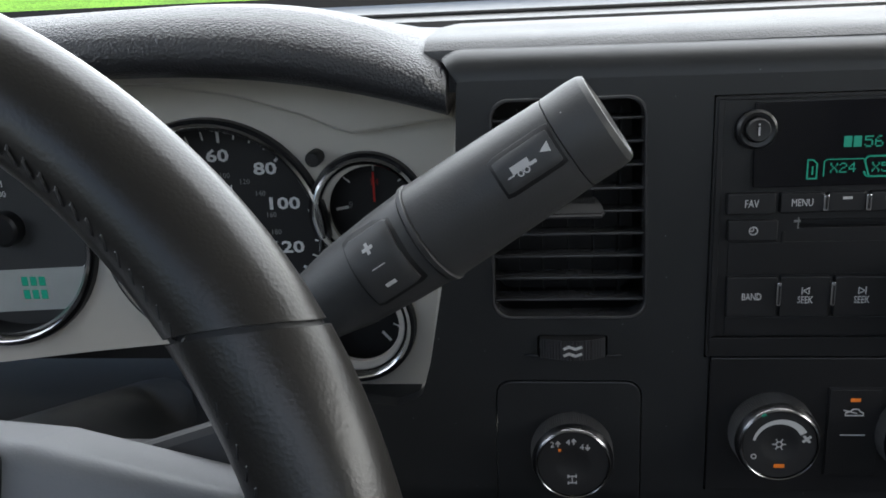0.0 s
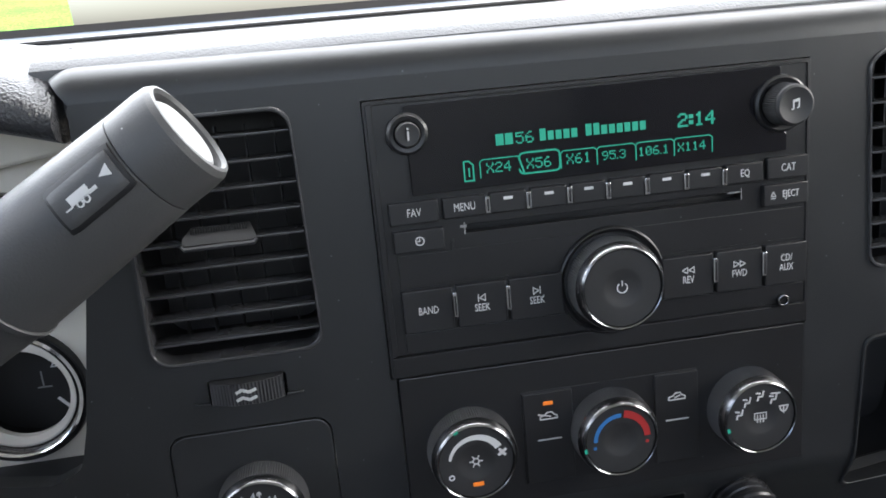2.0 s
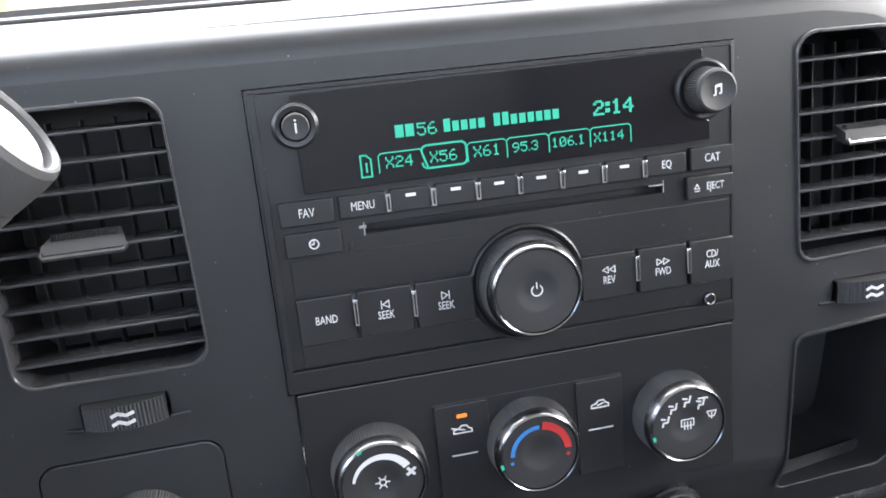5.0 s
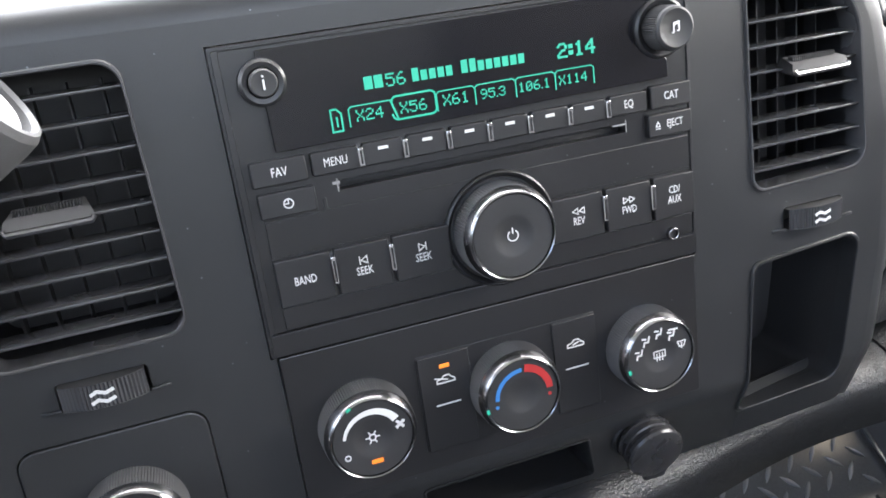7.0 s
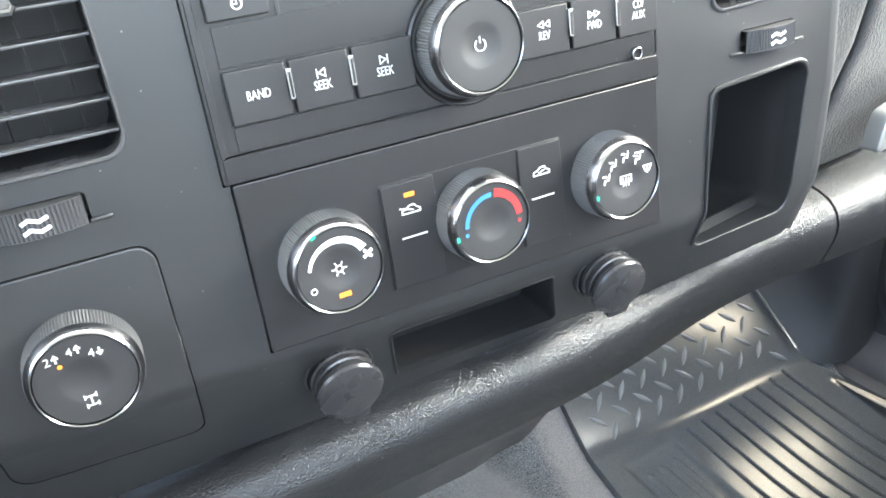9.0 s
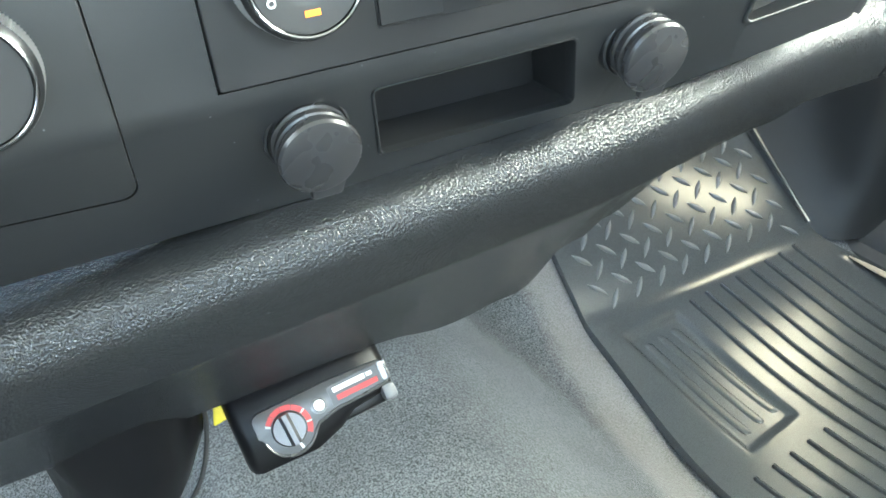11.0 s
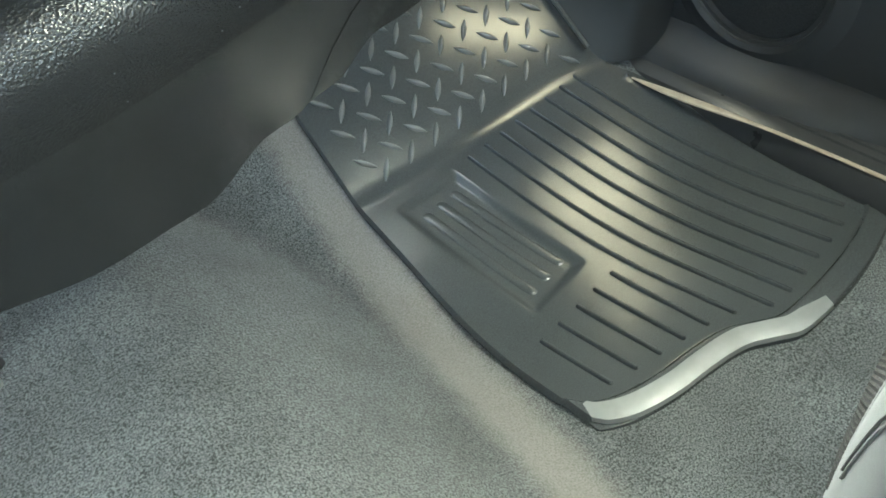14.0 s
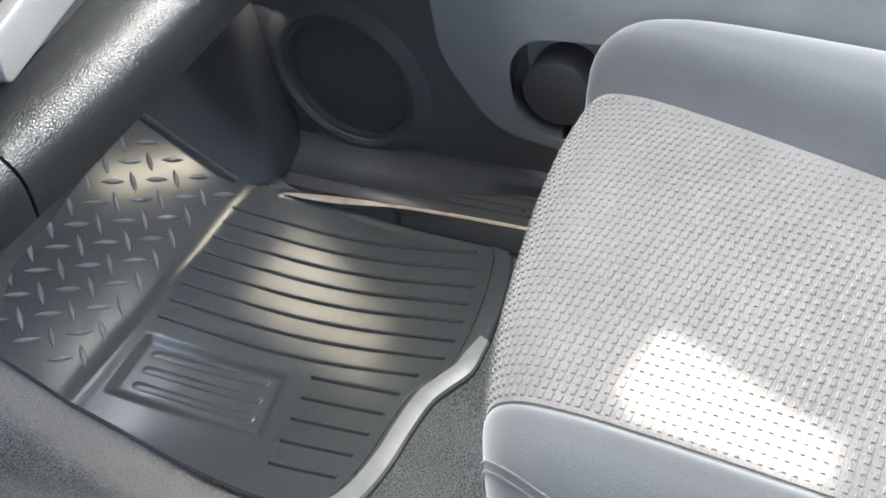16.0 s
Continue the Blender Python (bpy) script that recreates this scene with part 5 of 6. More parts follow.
part("end_button", barrel([(0.0740, 0.0130), (0.0762, 0.0128), (0.0770, 0.0115), (0.0772, 0.0060), (0.0770, 0.0005)]), material("worn_grey_button", (0.20, 0.20, 0.205), rough=0.5, bump=0.3, bump_size=0.0006), lever, "worn grey end button")
part("stalk", tube([(-0.060, -0.002, 0.0), (-0.085, -0.012, -0.010), (-0.130, -0.045, -0.03)], 0.0085, 16, up=(0, 0, 1)), RADIO_BLACK, lever, "black lever stalk")


def patch(s0, s1, h0, h1, rad, lift, corner=0.25, n=10):
    """A rocker that follows the round of the grip."""
    rows = []
    for i in range(n + 1):
        t = i / n
        ease = min(1.0, min(t, 1 - t) / 0.08 + 0.45)
        top_, bot_ = h1 - (h1 - h0) * 0.06 * (1 - ease), h0 + (h1 - h0) * 0.06 * (1 - ease)
        s_ = s0 + (s1 - s0) * t
        row = []
        for j in range(n + 1):
            h_ = bot_ + (top_ - bot_) * j / n
            rim_ = 0.0006 if i in (0, n) or j in (0, n) else 0.0
            row.append((s_, h_, math.sqrt(max(1e-8, (rad + lift - rim_) ** 2 - h_ * h_))))
        rows.append(row)
    return sheet(rows, 0.004)


def on_grip(s_, h_, rad):
    q = math.asin(h_ / rad)
    return Matrix.Translation((s_, h_, rad * math.cos(q))) @ pose(0, 0, 0, -math.degrees(q), 0, 0)


part("rocker_well", patch(-0.0285, -0.0058, -0.0108, 0.0176, 0.0193, 0.0008), DARK, lever)
rock = part("rocker", patch(-0.0272, -0.0076, -0.0092, 0.0164, 0.0193, 0.0024), LEVER, lever, "plus and minus rocker switch")
part("plus_mark", moved(bars([(0, 0, 0.0046, 0.0014), (0, 0, 0.0014, 0.0046)], 0.0), on_grip(-0.0180, 0.0112, 0.0218)), PRINT, rock)
part("line_mark", moved(bars([(0, 0, 0.0056, 0.0004, 0)], 0.0), on_grip(-0.0176, 0.0038, 0.0218)), PRINT, rock)
part("minus_mark", moved(bars([(0, 0, 0.0044, 0.0015, 0)], 0.0), on_grip(-0.0174, -0.0038, 0.0218)), PRINT, rock)
part("button_well", patch(0.0358, 0.0606, -0.0026, 0.0126, 0.0194, 0.0005), DARK, lever)
haul = part("tow_button", patch(0.0370, 0.0594, -0.0010, 0.0112, 0.0194, 0.0013), LEVER, lever, "button with a trailer sign")
part("trailer_mark", moved(add(bars([(-0.0030, 0.0006, 0.0072, 0.0030), (0.0014, -0.0006, 0.0030, 0.0012), (-0.0076, -0.0010, 0.0026, 0.0005)], 0.0), add(arc_bar(-0.0040, -0.0016, 0.0007, 0.0012, 0, 360, 0.0), arc_bar(-0.0016, -0.0016, 0.0007, 0.0012, 0, 360, 0.0))), on_grip(0.0488, 0.0050, 0.0208)), PRINT, haul)
part("wedge_mark", moved(plate([Vector((0.0046, 0.0010)), Vector((0.0086, 0.0030)), Vector((0.0082, -0.0008))], 0.0, 0.0002), on_grip(0.0494, 0.0050, 0.0208)), PRINT, haul)

# ignition key tag
tag = part("key_tag", moved(plate(rounded([(-0.012, -0.030), (0.009, -0.030), (0.010, 0.013), (0.003, 0.022), (-0.008, 0.016)], 0.006), -0.0006, 0.0006, r=0.0003), Matrix.Translation((-0.158, -0.092, 0.659)) @ pose(0, 0, 0, 84, 0, 12)), material("white_paper_tag", (0.8, 0.8, 0.78), rough=0.7, bump=0.3, bump_size=0.003))
tagged(tag, "white paper tag hanging at the ignition", "key tag")
key_ = part("ignition_key", add(tube([(-0.160, -0.060, 0.652), (-0.158, -0.082, 0.650)], 0.0025, 10), moved(lathe([(0.006, -0.0015), (0.007, 0.0), (0.006, 0.0015), (0.0, 0.0018)], 24), Matrix.Translation((-0.158, -0.082, 0.650)) @ pose(0, 0, 0, 90, 0, 0))), DARK_CHROME)
tagged(key_, "metal ignition key in the column lock", "key")
# ---- passenger footwell ----
def mat_height(x, y):
    return bend(y - 0.20, 0.09) * 0.24 + bend(y - 0.40, 0.012) * 0.66


def mat_left(y):
    return glide(y, [(0.0, 0.446), (0.055, 0.438), (0.105, 0.432), (0.160, 0.4275), (0.230, 0.427), (0.330, 0.430), (0.42, 0.431), (0.70, 0.425)])


def mat_rear(x):
    return glide(x, [(0.43, 0.062), (0.440, 0.050), (0.450, 0.036), (0.476, 0.0225), (0.518, 0.0140), (0.560, 0.0115), (0.603, 0.0055), (0.630, -0.008), (0.652, -0.0195), (0.680, -0.0215), (0.722, -0.0195), (0.765, -0.014), (0.820, -0.001), (0.840, 0.008), (0.852, 0.022)])


floor_mat = thing("floor_mat", "black ribbed rubber floor mat with diamond tread heel", "floor mat", kind="")
REST = [(0.460, 0.372), (0.552, 0.376), (0.577, 0.187), (0.488, 0.170)]


def inside(p, poly):
    return all((b[0] - a[0]) * (p[1] - a[1]) - (b[1] - a[1]) * (p[0] - a[0]) < 0 for a, b in zip(poly, poly[1:] + poly[:1]))


def edge_gap(p, poly):
    best = 9.0
    for a, b in zip(poly, poly[1:] + poly[:1]):
        a, b, q = Vector(a), Vector(b), Vector(p)
        n_ = (b - a)
        best = min(best, abs((n_.x * (q.y - a.y) - n_.y * (q.x - a.x)) / n_.length))
    return best


def mat_right(y):
    return glide(y, [(-0.02, 0.850), (0.10, 0.852), (0.25, 0.851), (0.34, 0.843), (0.41, 0.818), (0.46, 0.804), (0.56, 0.794), (0.66, 0.785)])



rows = []
NX, NY = 170, 220
for i in range(NX + 1):
    row = []
    for j in range(NY + 1):
        s_, t_ = i / NX, (j / NY) ** 1.5
        x_ = 0.447 + (0.85 - 0.447) * s_
        y_ = mat_rear(x_) + (0.66 - mat_rear(x_)) * t_
        x_ = mat_left(y_) + (mat_right(y_) - mat_left(y_)) * s_
        d_right, d_rear = mat_right(y_) - x_, (y_ - mat_rear(x_)) * 0.95
        d_edge = min(x_ - mat_left(y_), d_right, d_rear)
        lift = 0.006
        # rolled rear lip: a small step up, then a band that falls away to the edge
        if d_rear < 0.027:
            q = min(1.0, (0.027 - d_rear) / 0.005)
            lift += 0.0040 * q * q * (3 - 2 * q) - 0.0036 * max(0.0, (0.022 - d_rear) / 0.022) ** 1.3
        if y_ < 0.36:
            lift += 0.0022 * math.exp(-((d_right - 0.014) / 0.006) ** 2) * min(1.0, max(0.0, d_rear / 0.03))
        if d_edge < 0.0025:
            lift -= 0.006 * (1 - max(0.0, d_edge) / 0.0025) ** 2
        if inside((x_, y_), REST):
            q = min(1.0, edge_gap((x_, y_), REST) / 0.011)
            lift -= 0.0042 * q * q * (3 - 2 * q)
        row.append((x_, y_, mat_height(x_, y_) + lift))
    rows.append(row)
part("base", sheet(rows, 0.005), MAT, floor_mat, "moulded black rubber sheet")
# Paler strip laid over the lip where its white highlight falls.
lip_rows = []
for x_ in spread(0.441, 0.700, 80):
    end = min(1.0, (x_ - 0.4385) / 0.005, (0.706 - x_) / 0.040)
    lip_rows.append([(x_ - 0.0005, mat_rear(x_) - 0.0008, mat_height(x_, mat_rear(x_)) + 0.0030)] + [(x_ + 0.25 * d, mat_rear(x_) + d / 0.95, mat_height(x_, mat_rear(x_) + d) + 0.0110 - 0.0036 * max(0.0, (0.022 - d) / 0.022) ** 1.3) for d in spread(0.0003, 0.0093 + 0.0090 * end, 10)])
part("rear_lip", sheet(lip_rows, 0.001), LIP, floor_mat, "rear edge lip, made paler and glossier as a painted highlight", smooth=60)


def rib(p, q, bow, wide=0.0050, high=0.0046, sink=0.0):
    """A low round rib between two places on the mat."""
    secs = []
    n = 24
    for i in range(n + 1):
        t = 0.5 - 0.5 * math.cos(math.pi * i / n)
        x_ = p[0] + (q[0] - p[0]) * t + bow * math.sin(math.pi * t)
        y_ = p[1] + (q[1] - p[1]) * t
        z_ = mat_height(x_, y_) + 0.0055 - sink
        e_ = min(t, 1 - t) * math.hypot(q[0] - p[0], q[1] - p[1]) / (wide * 0.5)
        k_ = math.sqrt(max(0.0, 1 - max(0.0, 1 - e_) ** 2)) if e_ < 1 else 1.0
        secs.append([(x_ + wide * k_ * 0.5 * math.cos(a), y_, z_ + high * k_ * math.sin(a)) for a in [math.pi * m_ / 6 for m_ in range(7)]])
    return loft(secs, closed=False, caps=False)


long_starts = [(0.577 + 0.0276 * i, 0.3805 + 0.0028 * i) for i in range(8)]
long_ends = [(0.628, 0.036), (0.660, 0.017), (0.688, 0.016), (0.717, 0.020), (0.745, 0.025), (0.773, 0.029), (0.802, 0.034), (0.828, 0.051)]
for p, q in zip(long_starts, long_ends):
    part("rib", rib(p, q, -0.004), MAT, floor_mat)
for i in range(5):
    part("rib", rib((0.469 + 0.0285 * i, 0.1455 + 0.0037 * i), (0.481 + 0.0293 * i, 0.061 - 0.0040 * i), 0.0, 0.0052, 0.0048), MAT, floor_mat)
for i in range(3):
    part("heel_rib", rib((0.486 + 0.022 * i, 0.350 + 0.003 * i), (0.509 + 0.0240 * i, 0.194 + 0.005 * i), 0.0, 0.013, 0.0016, 0.0042), MAT, floor_mat)


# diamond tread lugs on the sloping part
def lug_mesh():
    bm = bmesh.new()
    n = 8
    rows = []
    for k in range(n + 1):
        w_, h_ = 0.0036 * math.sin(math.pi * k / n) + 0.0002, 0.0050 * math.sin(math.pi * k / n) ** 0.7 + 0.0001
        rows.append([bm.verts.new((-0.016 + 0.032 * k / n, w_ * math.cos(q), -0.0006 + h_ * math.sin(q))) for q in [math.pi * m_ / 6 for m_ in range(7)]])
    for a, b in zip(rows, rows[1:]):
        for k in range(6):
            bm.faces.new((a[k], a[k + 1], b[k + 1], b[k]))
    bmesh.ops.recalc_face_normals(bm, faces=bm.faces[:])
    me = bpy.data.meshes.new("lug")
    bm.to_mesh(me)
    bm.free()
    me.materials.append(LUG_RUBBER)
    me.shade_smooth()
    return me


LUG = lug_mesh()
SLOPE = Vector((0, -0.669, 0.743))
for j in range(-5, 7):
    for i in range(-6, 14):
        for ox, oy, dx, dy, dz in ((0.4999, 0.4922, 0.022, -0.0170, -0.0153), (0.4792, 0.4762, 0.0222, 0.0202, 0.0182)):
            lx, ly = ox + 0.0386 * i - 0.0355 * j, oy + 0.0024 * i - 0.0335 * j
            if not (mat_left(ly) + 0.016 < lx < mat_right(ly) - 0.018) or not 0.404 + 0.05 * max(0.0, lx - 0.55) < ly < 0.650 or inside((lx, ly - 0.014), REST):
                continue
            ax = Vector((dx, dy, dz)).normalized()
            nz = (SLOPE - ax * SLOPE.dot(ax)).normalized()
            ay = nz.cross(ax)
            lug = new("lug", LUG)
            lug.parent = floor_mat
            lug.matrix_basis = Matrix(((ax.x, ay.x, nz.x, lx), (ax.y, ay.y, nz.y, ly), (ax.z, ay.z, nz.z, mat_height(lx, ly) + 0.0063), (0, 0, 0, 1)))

# sill plate and kick panel
sill = part("sill_plate", sheet([[(0.842, y, 0.016), (0.852, y, 0.036), (0.862, y, 0.041), (0.872, y, 0.042), (0.8735, y, 0.0445), (0.8765, y, 0.0445), (0.878, y, 0.042), (0.886, y, 0.0422), (0.8875, y, 0.0447), (0.8905, y, 0.0447), (0.892, y, 0.0424), (0.900, y, 0.043), (0.904, y, 0.048), (0.910, y, 0.048), (0.914, y, 0.043), (0.935, y, 0.043)] for y in spread(-0.60, 0.42, 30)], 0.012), SILL)
tagged(sill, "black plastic door sill plate with thin raised lines", "sill plate", kind="structure")
# Sunlight along the sill edge, put in as a tan tapered strip.
part("edge_strip", tube(smooth_line([(0.824, 0.350, 0.046), (0.835, 0.285, 0.041), (0.846, 0.200, 0.040), (0.852, 0.130, 0.040), (0.856, 0.030, 0.040), (0.858, -0.10, 0.040)], 6), [0.0016 + 0.0050 * math.sin(math.pi * min(1.0, k / 14)) if k < 13 else 0.0030 for k in range(31)], 10, flat=0.4), material("sunlit_edge_tan", (0.40, 0.34, 0.27), rough=0.32, vary=0.2, vary_size=0.02), sill, "sill edge strip coloured tan to stand in for sunlight")


def kick_row(y):
    back = 0.060 * math.exp(-max(0.0, y - 0.368) / 0.012)
    r, h = mat_right(max(y, 0.385)), mat_height(0.85, max(y, 0.385))
    return [(r - 0.004 + back, y, 0.004 + h), (r + 0.006 + back, y, 0.018 + h), (0.850 + back, y, 0.055 + h * 0.9), (0.866 + back, y, 0.11 + h * 0.8), (0.885 + back * 0.7, y, 0.26), (0.895 + back * 0.5, y, 0.42), (0.900 + back * 0.5, y, 0.60)]


kick = part("kick_panel", sheet([kick_row(y) for y in (0.368, 0.371, 0.375, 0.380, 0.386, 0.394, 0.404, 0.418, 0.44, 0.47, 0.51, 0.56, 0.62, 0.70, 0.80)], 0.01, Vector((1, 0, 0))), KICK, smooth=70)
tagged(kick, "moulded kick panel ahead of the door, darkened for shade", "kick panel", kind="structure")
part("strip", tube([(0.806, 0.410, 0.076), (0.801, 0.47, 0.130), (0.797, 0.523, 0.178), (0.787, 0.62, 0.264)], 0.0035, 8), MAT, floor_mat, "raised edge strip")

# passenger door
DOOR = Matrix(((0, 0, -1, 0.920), (-1, 0, 0, 0.0), (0, 1, 0, 0.0), (0, 0, 0, 1)))
door = thing("passenger_door", "dark grey moulded door panel with speaker and cup pocket", "car door", DOOR, kind="structure")
SPK = (-0.256, 0.184, 0.091)
POCKET = rounded([(-0.010, 0.150), (0.26, 0.150), (0.26, 0.286), (-0.010, 0.286)], 0.055, 10)


part("panel", plate(rect(-0.405, 0.95, 0.046, 0.84, 0.02), -0.02, 0.0, [circle(SPK[0], SPK[1], SPK[2], 48), POCKET]), DOORP, door)
part("skin", box(-0.45, 0.95, -0.05, 0.84, -0.075, -0.06), TRIM, door)
spk = part("speaker", lathe([(0.096, -0.010), (0.06, -0.006), (0.0, -0.004)], 48, SPK[0], SPK[1]), material("speaker_cloth", (0.026, 0.027, 0.029), rough=0.6, grain=0.4, grain_size=0.0016), door, "round dark speaker grille")
part("speaker_rim", lathe([(0.128, -0.0005), (0.120, 0.0022), (0.111, 0.0058), (0.103, 0.0066), (0.097, 0.0030), (0.093, -0.010)], 64, SPK[0], SPK[1]), DOORP, spk, "raised speaker surround")
PALE_DOOR = material("pale_door_insert", (0.088, 0.090, 0.096), rough=0.45, bump=0.4, bump_size=0.0012, kind="leather")
part("arm_panel", plate(rounded([(-0.085, 0.62), (-0.098, 0.25), (-0.040, 0.148), (0.10, 0.122), (0.90, 0.120), (0.90, 0.62)], [0.02, 0.10, 0.08, 0.05, 0.01, 0.02], 8), -0.004, 0.010, [POCKET], r=0.0), PALE_DOOR, door, "paler grained armrest panel")
part("lower_bulge", sheet([[(-y, z, w) for z, w in ((0.086, -0.004), (0.078, 0.0035), (0.067, 0.014), (0.058, 0.030 * k + 0.012 * (1 - k)), (0.048, 0.047 * k + 0.014 * (1 - k)), (0.036, 0.052 * k + 0.014 * (1 - k)))] for y in spread(0.40, -0.90, 50) for k in (min(1.0, max(0.0, (y - 0.02) / 0.16)),)], 0.006, Vector((0, 0, -1))), DOORP, door, "rounded lower edge of the door panel", smooth=70)
pk = part("pocket_lining", loft([[(p.x, p.y, z) for p in POCKET] for z in (0.010, -0.045)], caps=False), PALE_DOOR, door)
part("pocket_back", plate(POCKET, -0.047, -0.045), PALE_DOOR, pk)
part("cup_well", lathe([(0.044, -0.044), (0.044, -0.004), (0.042, 0.000), (0.036, 0.0015), (0.0, 0.0015)], 40, 0.042, 0.205), RUBBER, pk, "round dark cup stop in the pocket")

# passenger seat
seat = thing("passenger_seat", "grey cloth passenger seat with a woven dash-pattern insert", "car seat")


def seat_front(x):
    return glide(x, [(0.362, -0.232), (0.39, -0.203), (0.42, -0.182), (0.47, -0.158), (0.543, -0.136), (0.655, -0.116), (0.718, -0.109), (0.779, -0.107), (0.846, -0.116), (0.894, -0.142), (0.935, -0.195)])


def right_seam(y):
    return 0.822 - 0.25 * min(0.35, max(0.0, -0.128 - y))


PROFILE = [(p.x, p.y) for p in smooth_line([Vector((*p, 0)) for p in ((0.012, 0.06), (0.010, 0.14), (0.006, 0.20), (0.0, 0.250), (-0.010, 0.278), (-0.028, 0.294), (-0.055, 0.301), (-0.10, 0.303), (-0.20, 0.298), (-0.32, 0.288), (-0.45, 0.276), (-0.62, 0.27))], 3)]


def cushion(left, right, lift, n=26, side=0.0, outer=0):
    """Rows of a cushion panel between two seams; its outer side rounds down, its inner side dips into the seam."""
    rows = []
    for i in range(n + 1):
        o = i / n if outer > 0 else 1 - i / n
        drop = side * max(0.0, (o - 0.30) / 0.70) ** 2.2 + (lift + 0.004) * math.exp(-((o / 0.10) ** 2)) if outer else 0.0
        row = []
        for y2, z2 in PROFILE:
            y_ = seat_front(left(-0.13) + (right(-0.13) - left(-0.13)) * i / n) + y2
            x_ = left(y_) + (right(y_) - left(y_)) * i / n
            row.append((x_, y_, z2 + (lift - drop) * min(1.0, max(0.0, (z2 - 0.1) / 0.16))))
        rows.append(row)
    return rows


part("insert", sheet(cushion(lambda y: 0.470, right_seam, 0.0), 0.03, Vector((0, -0.4, -1))), FABRIC, seat, "woven grey cloth insert")
part("left_bolster", sheet(cushion(lambda y: 0.376, lambda y: 0.472, 0.012, 28, 0.075, -1), 0.03, Vector((0, -0.4, -1))), VELOUR, seat, "smooth grey velour bolster", smooth=60)
part("right_bolster", sheet(cushion(lambda y: right_seam(y) - 0.002, lambda y: 0.935, 0.052, 28, 0.075, 1), 0.03, Vector((0, -0.4, -1))), VELOUR, seat, "smooth grey velour bolster", smooth=60)
for dx in (0.0, 0.0055):
    line_ = []
    for k, (y2, z2) in enumerate(PROFILE[4:22]):
        x_ = 0.4480 - dx - 0.046 * min(1.0, k / 16)
        o = (0.472 - x_) / 0.096
        fall = 0.075 * max(0.0, (o - 0.30) / 0.70) ** 2.2
        line_.append((x_, seat_front(x_) + y2 + (0.0012 if z2 < 0.29 else 0.0), z2 + (0.0126 - fall) * min(1.0, max(0.0, (z2 - 0.1) / 0.16))))
    part("stitch_seam", tube(line_, 0.0011, 6), VELOUR, seat, "sewn double seam of the bolster")
part("base", box(0.39, 0.90, -0.78, -0.22, 0.02, 0.245, 0.02), DARK, seat, "dark seat base")
part("backrest", moved(box(-0.26, 0.26, -0.07, 0.07, 0.0, 0.62, 0.05, 4), Matrix.Translation((0.64, -0.82, 0.26)) @ pose(0, 0, 0, 12, 0, 0)), FABRIC, seat, "upright grey cloth backrest")


# raised dashes of the weave, too many to count
def on_profile(s_):
    """The place and direction, in y and z, at a length along the cushion's profile."""
    for (ya, za), (yb, zb) in zip(PROFILE[1:], PROFILE[2:]):
        d = math.hypot(yb - ya, zb - za)
        if s_ <= d:
            return ya + (yb - ya) * s_ / d, za + (zb - za) * s_ / d, (yb - ya) / d, (zb - za) / d
        s_ -= d
    return None


verts, faces = [], []
for i in range(43):
    for j in range(92):
        x_ = 0.477 + 0.0081 * i
        spot = on_profile(0.006 + 0.0068 * j + (0.0034 if i % 2 else 0.0))
        if spot is None:
            continue
        y_, z_, ty, tz = spot
        y_ += seat_front(x_)
        if x_ > right_seam(y_) - 0.006:
            continue
        k0_ = len(verts)
        a, h = 0.0036, 0.0012
        for dx, dt, dn in ((-a, 0, -0.0015), (a, 0.0005, -0.0015), (a, 0.0050, -0.0015), (-a, 0.0045, -0.0015), (-a * 0.7, 0.0010, h), (a * 0.7, 0.0015, h), (a * 0.7, 0.0040, h), (-a * 0.7, 0.0035, h)):
            verts.append((x_ + dx, y_ + ty * dt + tz * dn, z_ + tz * dt - ty * dn))
        faces += [tuple(k0_ + q for q in f) for f in ((4, 7, 6, 5), (0, 4, 5, 1), (1, 5, 6, 2), (2, 6, 7, 3), (3, 7, 4, 0))]
me = bpy.data.meshes.new("weave")
me.from_pydata(verts, [], faces)
me.materials.append(FABRIC)
weave = new("weave", me)
weave.parent = seat
tagged(weave, "raised woven dashes of the insert", kind="stuff")

# centre seat, whose front corner shows beside the passenger seat
centre = thing("centre_seat", "pale grey cloth centre seat cushion beside the passenger seat", "car seat")
part("cushion", sheet([[(0.110 + 0.215 * q, y + 0.05 * (1 - abs(q) ** 6) - 0.05, z - 0.03 * abs(q) ** 6) for y, z in ((-0.168, 0.12), (-0.166, 0.24), (-0.172, 0.272), (-0.190, 0.290), (-0.22, 0.297), (-0.40, 0.292), (-0.70, 0.28))] for q in spread(-1, 1, 25)], 0.03, Vector((0, -0.4, -1))), VELOUR, centre, smooth=60)
part("base", box(-0.06, 0.28, -0.72, -0.26, 0.16, 0.262, 0.015), DARK, centre, "dark seat base")

# soft black cover that hangs under the driver's dash
cover = thing("wiring_cover", "soft black wiring cover hanging under the dash", "wiring cover")
part("body", loft([[(x + 0.030 * w * math.cos(a) * (1 + 0.25 * noise.noise(Vector((a, z * 30, 1)))), 0.150 + 0.030 * w * math.sin(a) * (1 + 0.25 * noise.noise(Vector((a, z * 30, 4)))), z) for a in [2 * math.pi * k / 28 for k in range(28)]] for x, w, z in ((-0.080, 1.6, 0.445), (-0.078, 1.7, 0.410), (-0.076, 1.65, 0.375), (-0.078, 1.55, 0.345), (-0.082, 1.35, 0.318), (-0.088, 1.00, 0.295), (-0.092, 0.45, 0.284))]), BRAKE_BLACK, cover, smooth=70)
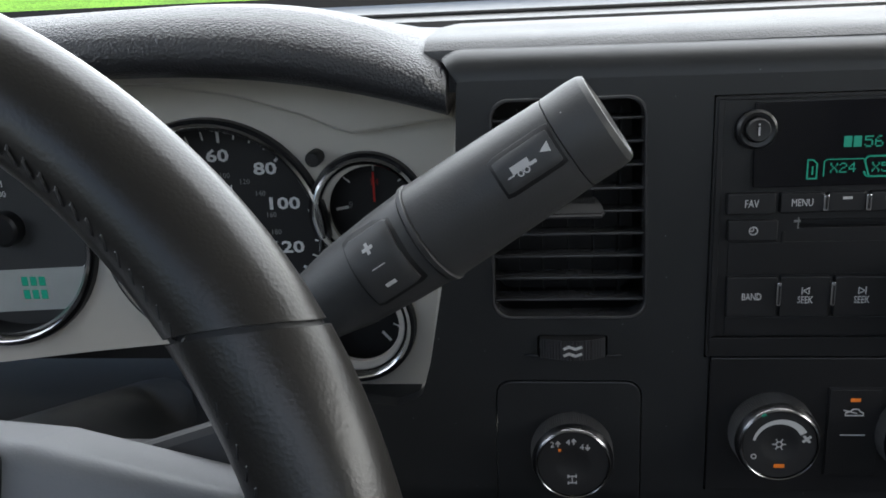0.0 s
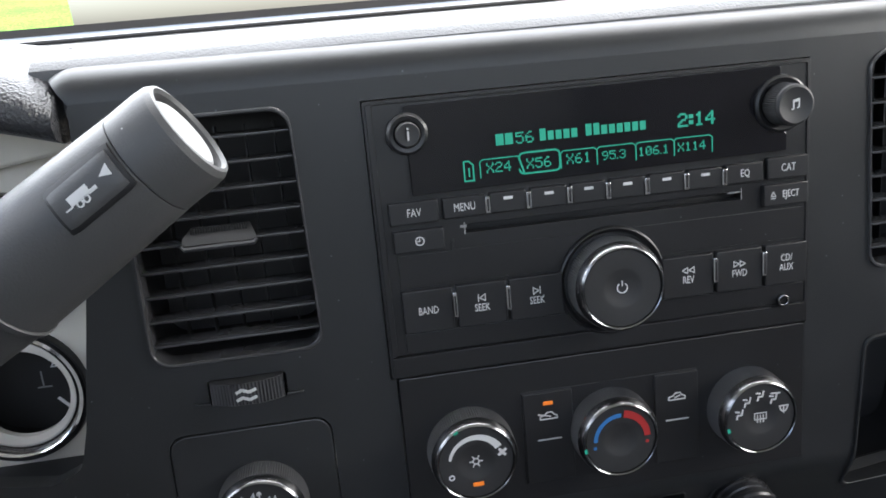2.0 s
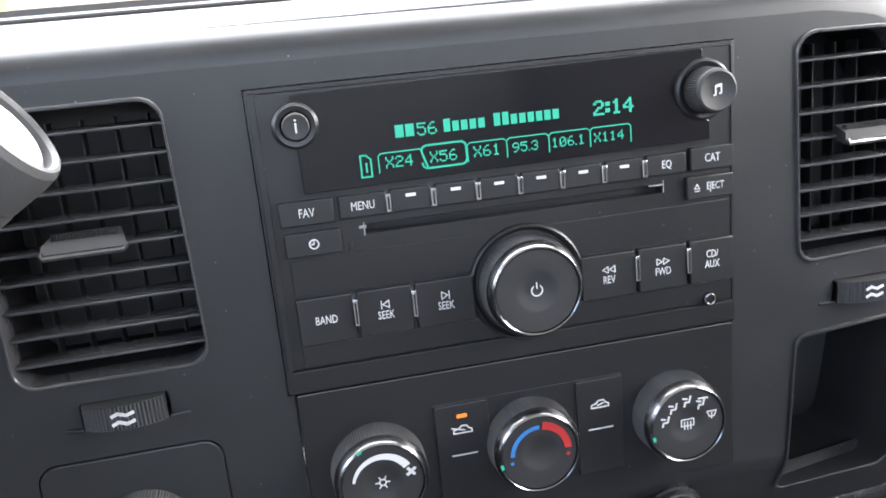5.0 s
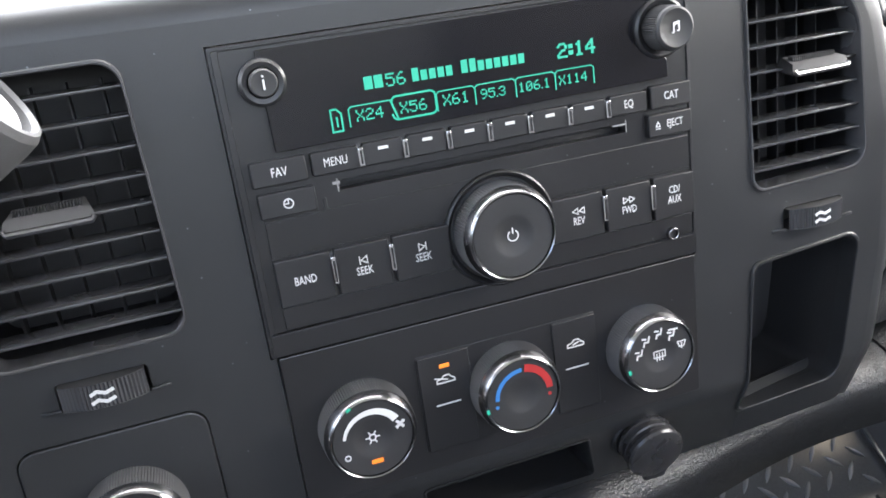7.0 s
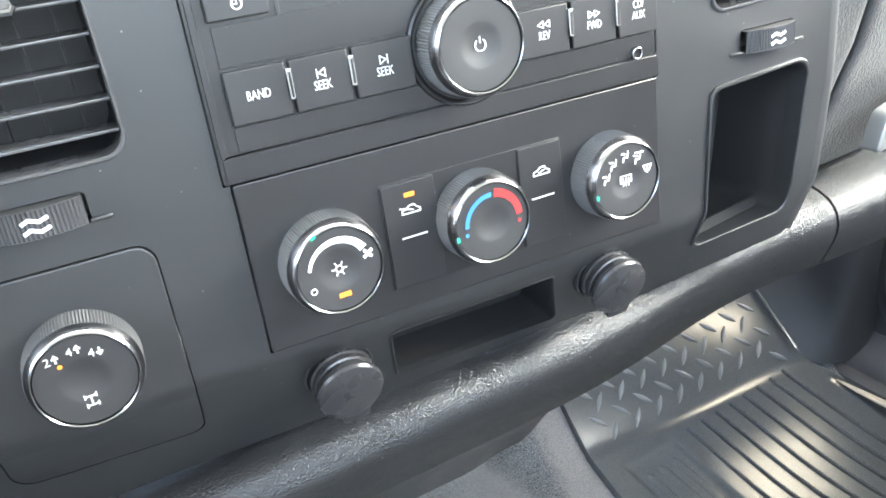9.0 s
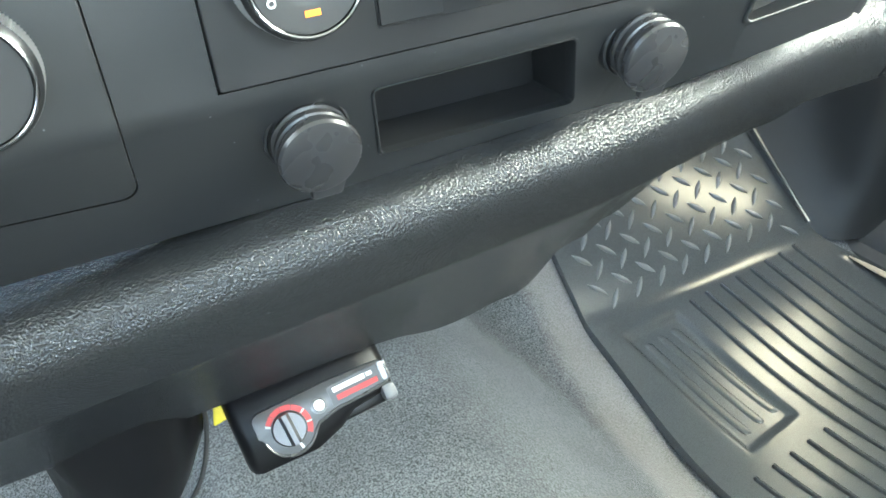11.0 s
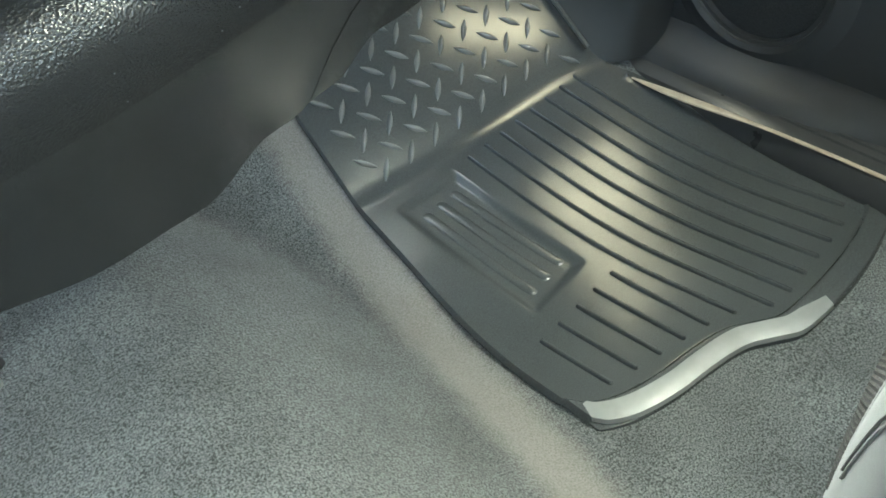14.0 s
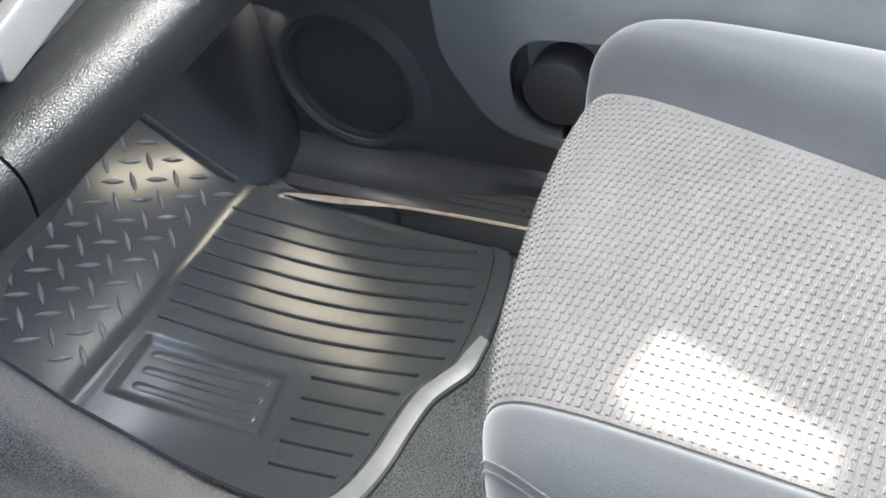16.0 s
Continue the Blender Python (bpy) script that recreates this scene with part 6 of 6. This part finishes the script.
part("hem", tube(smooth_line([(-0.0330, 0.135, 0.440), (-0.0290, 0.135, 0.395), (-0.0320, 0.130, 0.350), (-0.0440, 0.125, 0.315), (-0.0640, 0.120, 0.294)], 6), 0.0016, 8), RUBBER, cover, "rolled hem of the cover")

# trailer brake controller under the dash
n_ = Vector((-0.05, -0.80, 0.60)).normalized()
x_ax = Vector((1.0, 0.10, 0.05)).normalized()
y_ax = n_.cross(x_ax).normalized()
x_ax = y_ax.cross(n_).normalized()
BRAKE = Matrix(((x_ax.x, y_ax.x, n_.x, 0.0349), (x_ax.y, y_ax.y, n_.y, 0.1120), (x_ax.z, y_ax.z, n_.z, 0.3440), (0, 0, 0, 1)))
brake = thing("brake_controller", "black trailer brake controller with a gunmetal face and red dial scale", "brake controller", BRAKE)
profile = [(0.050, -0.052), (0.046, -0.026), (0.038, -0.0105), (0.026, -0.0040), (0.010, -0.0022), (-0.012, -0.0030), (-0.0205, -0.0080), (-0.0225, -0.020), (-0.018, -0.050)]
part("body", loft([[(x, y if y > 0 else y * low, z - drop) for y, z in profile] for x, low, drop in ((-0.0535, 0.80, 0.012), (-0.0510, 0.94, 0.003), (-0.0460, 1.0, 0.0), (-0.0100, 1.06, 0.0), (0.0080, 0.80, 0.0), (0.0200, 0.45, 0.0), (0.0440, 0.35, 0.0), (0.0480, 0.33, 0.003), (0.0500, 0.30, 0.010))]), BRAKE_BLACK, brake, "satin black housing with a rounded top", smooth=45)
part("recess", box(-0.002, 0.044, -0.0150, -0.004, -0.045, -0.012, 0.003), BRAKE_BLACK, brake)
GUNMETAL = material("gunmetal_face", (0.045, 0.045, 0.046), rough=0.3, metal=0.55, vary=0.1)
FACE_EDGE = material("bright_metal_edge", (0.14, 0.14, 0.14), rough=0.28, metal=0.7)
dial_edge = [Vector((-0.022 + 0.0164 * math.cos(radians(a)), -0.0015 + 0.0164 * math.sin(radians(a)))) for a in range(190, 326, 9)]
control_face = dial_edge + rounded([(-0.0040, -0.0062), (0.010, -0.0030), (0.0460, -0.0020), (0.0475, 0.0135), (0.006, 0.0155), (-0.0415, 0.0150), (-0.0415, -0.0010)], [0.004, 0.006, 0.005, 0.005, 0.02, 0.006, 0.002], 5)
face_ = part("face", plate(control_face, -0.004, 0.0010, r=0.0012, segments=3), GUNMETAL, brake, "gunmetal control face")
part("face_edge", tube([(p.x, p.y, 0.0006) for p in dial_edge] + [(-0.0042, -0.0062, 0.0006), (0.010, -0.0032, 0.0006), (0.0440, -0.0022, 0.0006), (0.0472, 0.0010, 0.0004), (0.0478, 0.0120, 0.0)], 0.0011, 8), FACE_EDGE, face_, "bright worn edge")
part("end_cap", plate(rounded([(0.0425, -0.0005), (0.0468, -0.0005), (0.0468, 0.0125), (0.0425, 0.0125)], 0.002, 4), 0.0, 0.0014, r=0.0005), FACE_EDGE, face_, "bright worn end")
for a0, a1 in ((-58, -34), (-32, -4), (-2, 26), (28, 58), (62, 92), (96, 124)):
    part("dial_ring", arc_bar(-0.022, -0.0015, 0.0112, 0.0146, a0, a1, 0.0012), RED, brake, "red dial scale")
for a0, a1 in ((58, 62), (92, 96), (163, 170), (-64, -59)):
    part("dial_tick", arc_bar(-0.022, -0.0015, 0.0112, 0.0146, a0, a1, 0.0012), PRINT, brake, "white scale tick")
part("end_block", box(0.0400, 0.0490, -0.0140, -0.0030, -0.024, -0.0015, 0.0025), material("grey_end_block", (0.12, 0.12, 0.125), rough=0.4), brake, "grey end block")
dial = part("dial", lathe([(0.0110, 0.0), (0.0108, 0.0035), (0.0099, 0.0048), (0, 0.0050)], 32, -0.022, -0.0015), DIAL_METAL, brake, "grey metal thumb dial")
part("dial_grip", loft([[(-0.022 + a * c - b * d, -0.0015 + a * d + b * c, z) for a, b in ((-w, -0.0098), (w, -0.0098), (w, 0.0098), (-w, 0.0098))] for c, d in ((0.998, 0.06),) for w, z in ((0.0034, 0.0045), (0.0026, 0.0090), (0.0014, 0.0112))]), DIAL_METAL, dial, "raised finger bar")
part("button", lathe([(0.0036, 0.0), (0.0034, 0.0028), (0.0, 0.0030)], 24, 0.0, 0.0035), PRINT, brake, "small white push button")
part("button_ring", lathe([(0.0054, 0.0008), (0.0052, 0.0018), (0.0040, 0.0020), (0.0037, 0.0012)], 28, 0.0, 0.0035), FACE_EDGE, brake, "bright ring round the button")
part("label_plate", plate(rect(0.008, 0.042, -0.001, 0.0115, 0.001), 0.0, 0.0016), RADIO_BLACK, brake)
part("label_bar", bars([(0.022, 0.0080, 0.022, 0.0032), (0.036, 0.0080, 0.004, 0.0026)], 0.0017), PRINT, brake, "white label bar")
part("label_bar", bars([(0.026, 0.0026, 0.028, 0.0034)], 0.0017), RED, brake, "red label bar")
part("bracket", box(0.0290, 0.0420, 0.034, 0.062, -0.050, -0.044, 0.001), BRAKE_BLACK, brake, "black mounting bracket")
part("yellow_plug", plate(rounded([(-0.0625, 0.0180), (-0.0520, 0.0190), (-0.0540, 0.0320), (-0.0580, 0.0300)], 0.001, 2), -0.030, -0.018, r=0.001), material("yellow_wire", (0.7, 0.55, 0.02), rough=0.5), brake, "yellow connector plug")
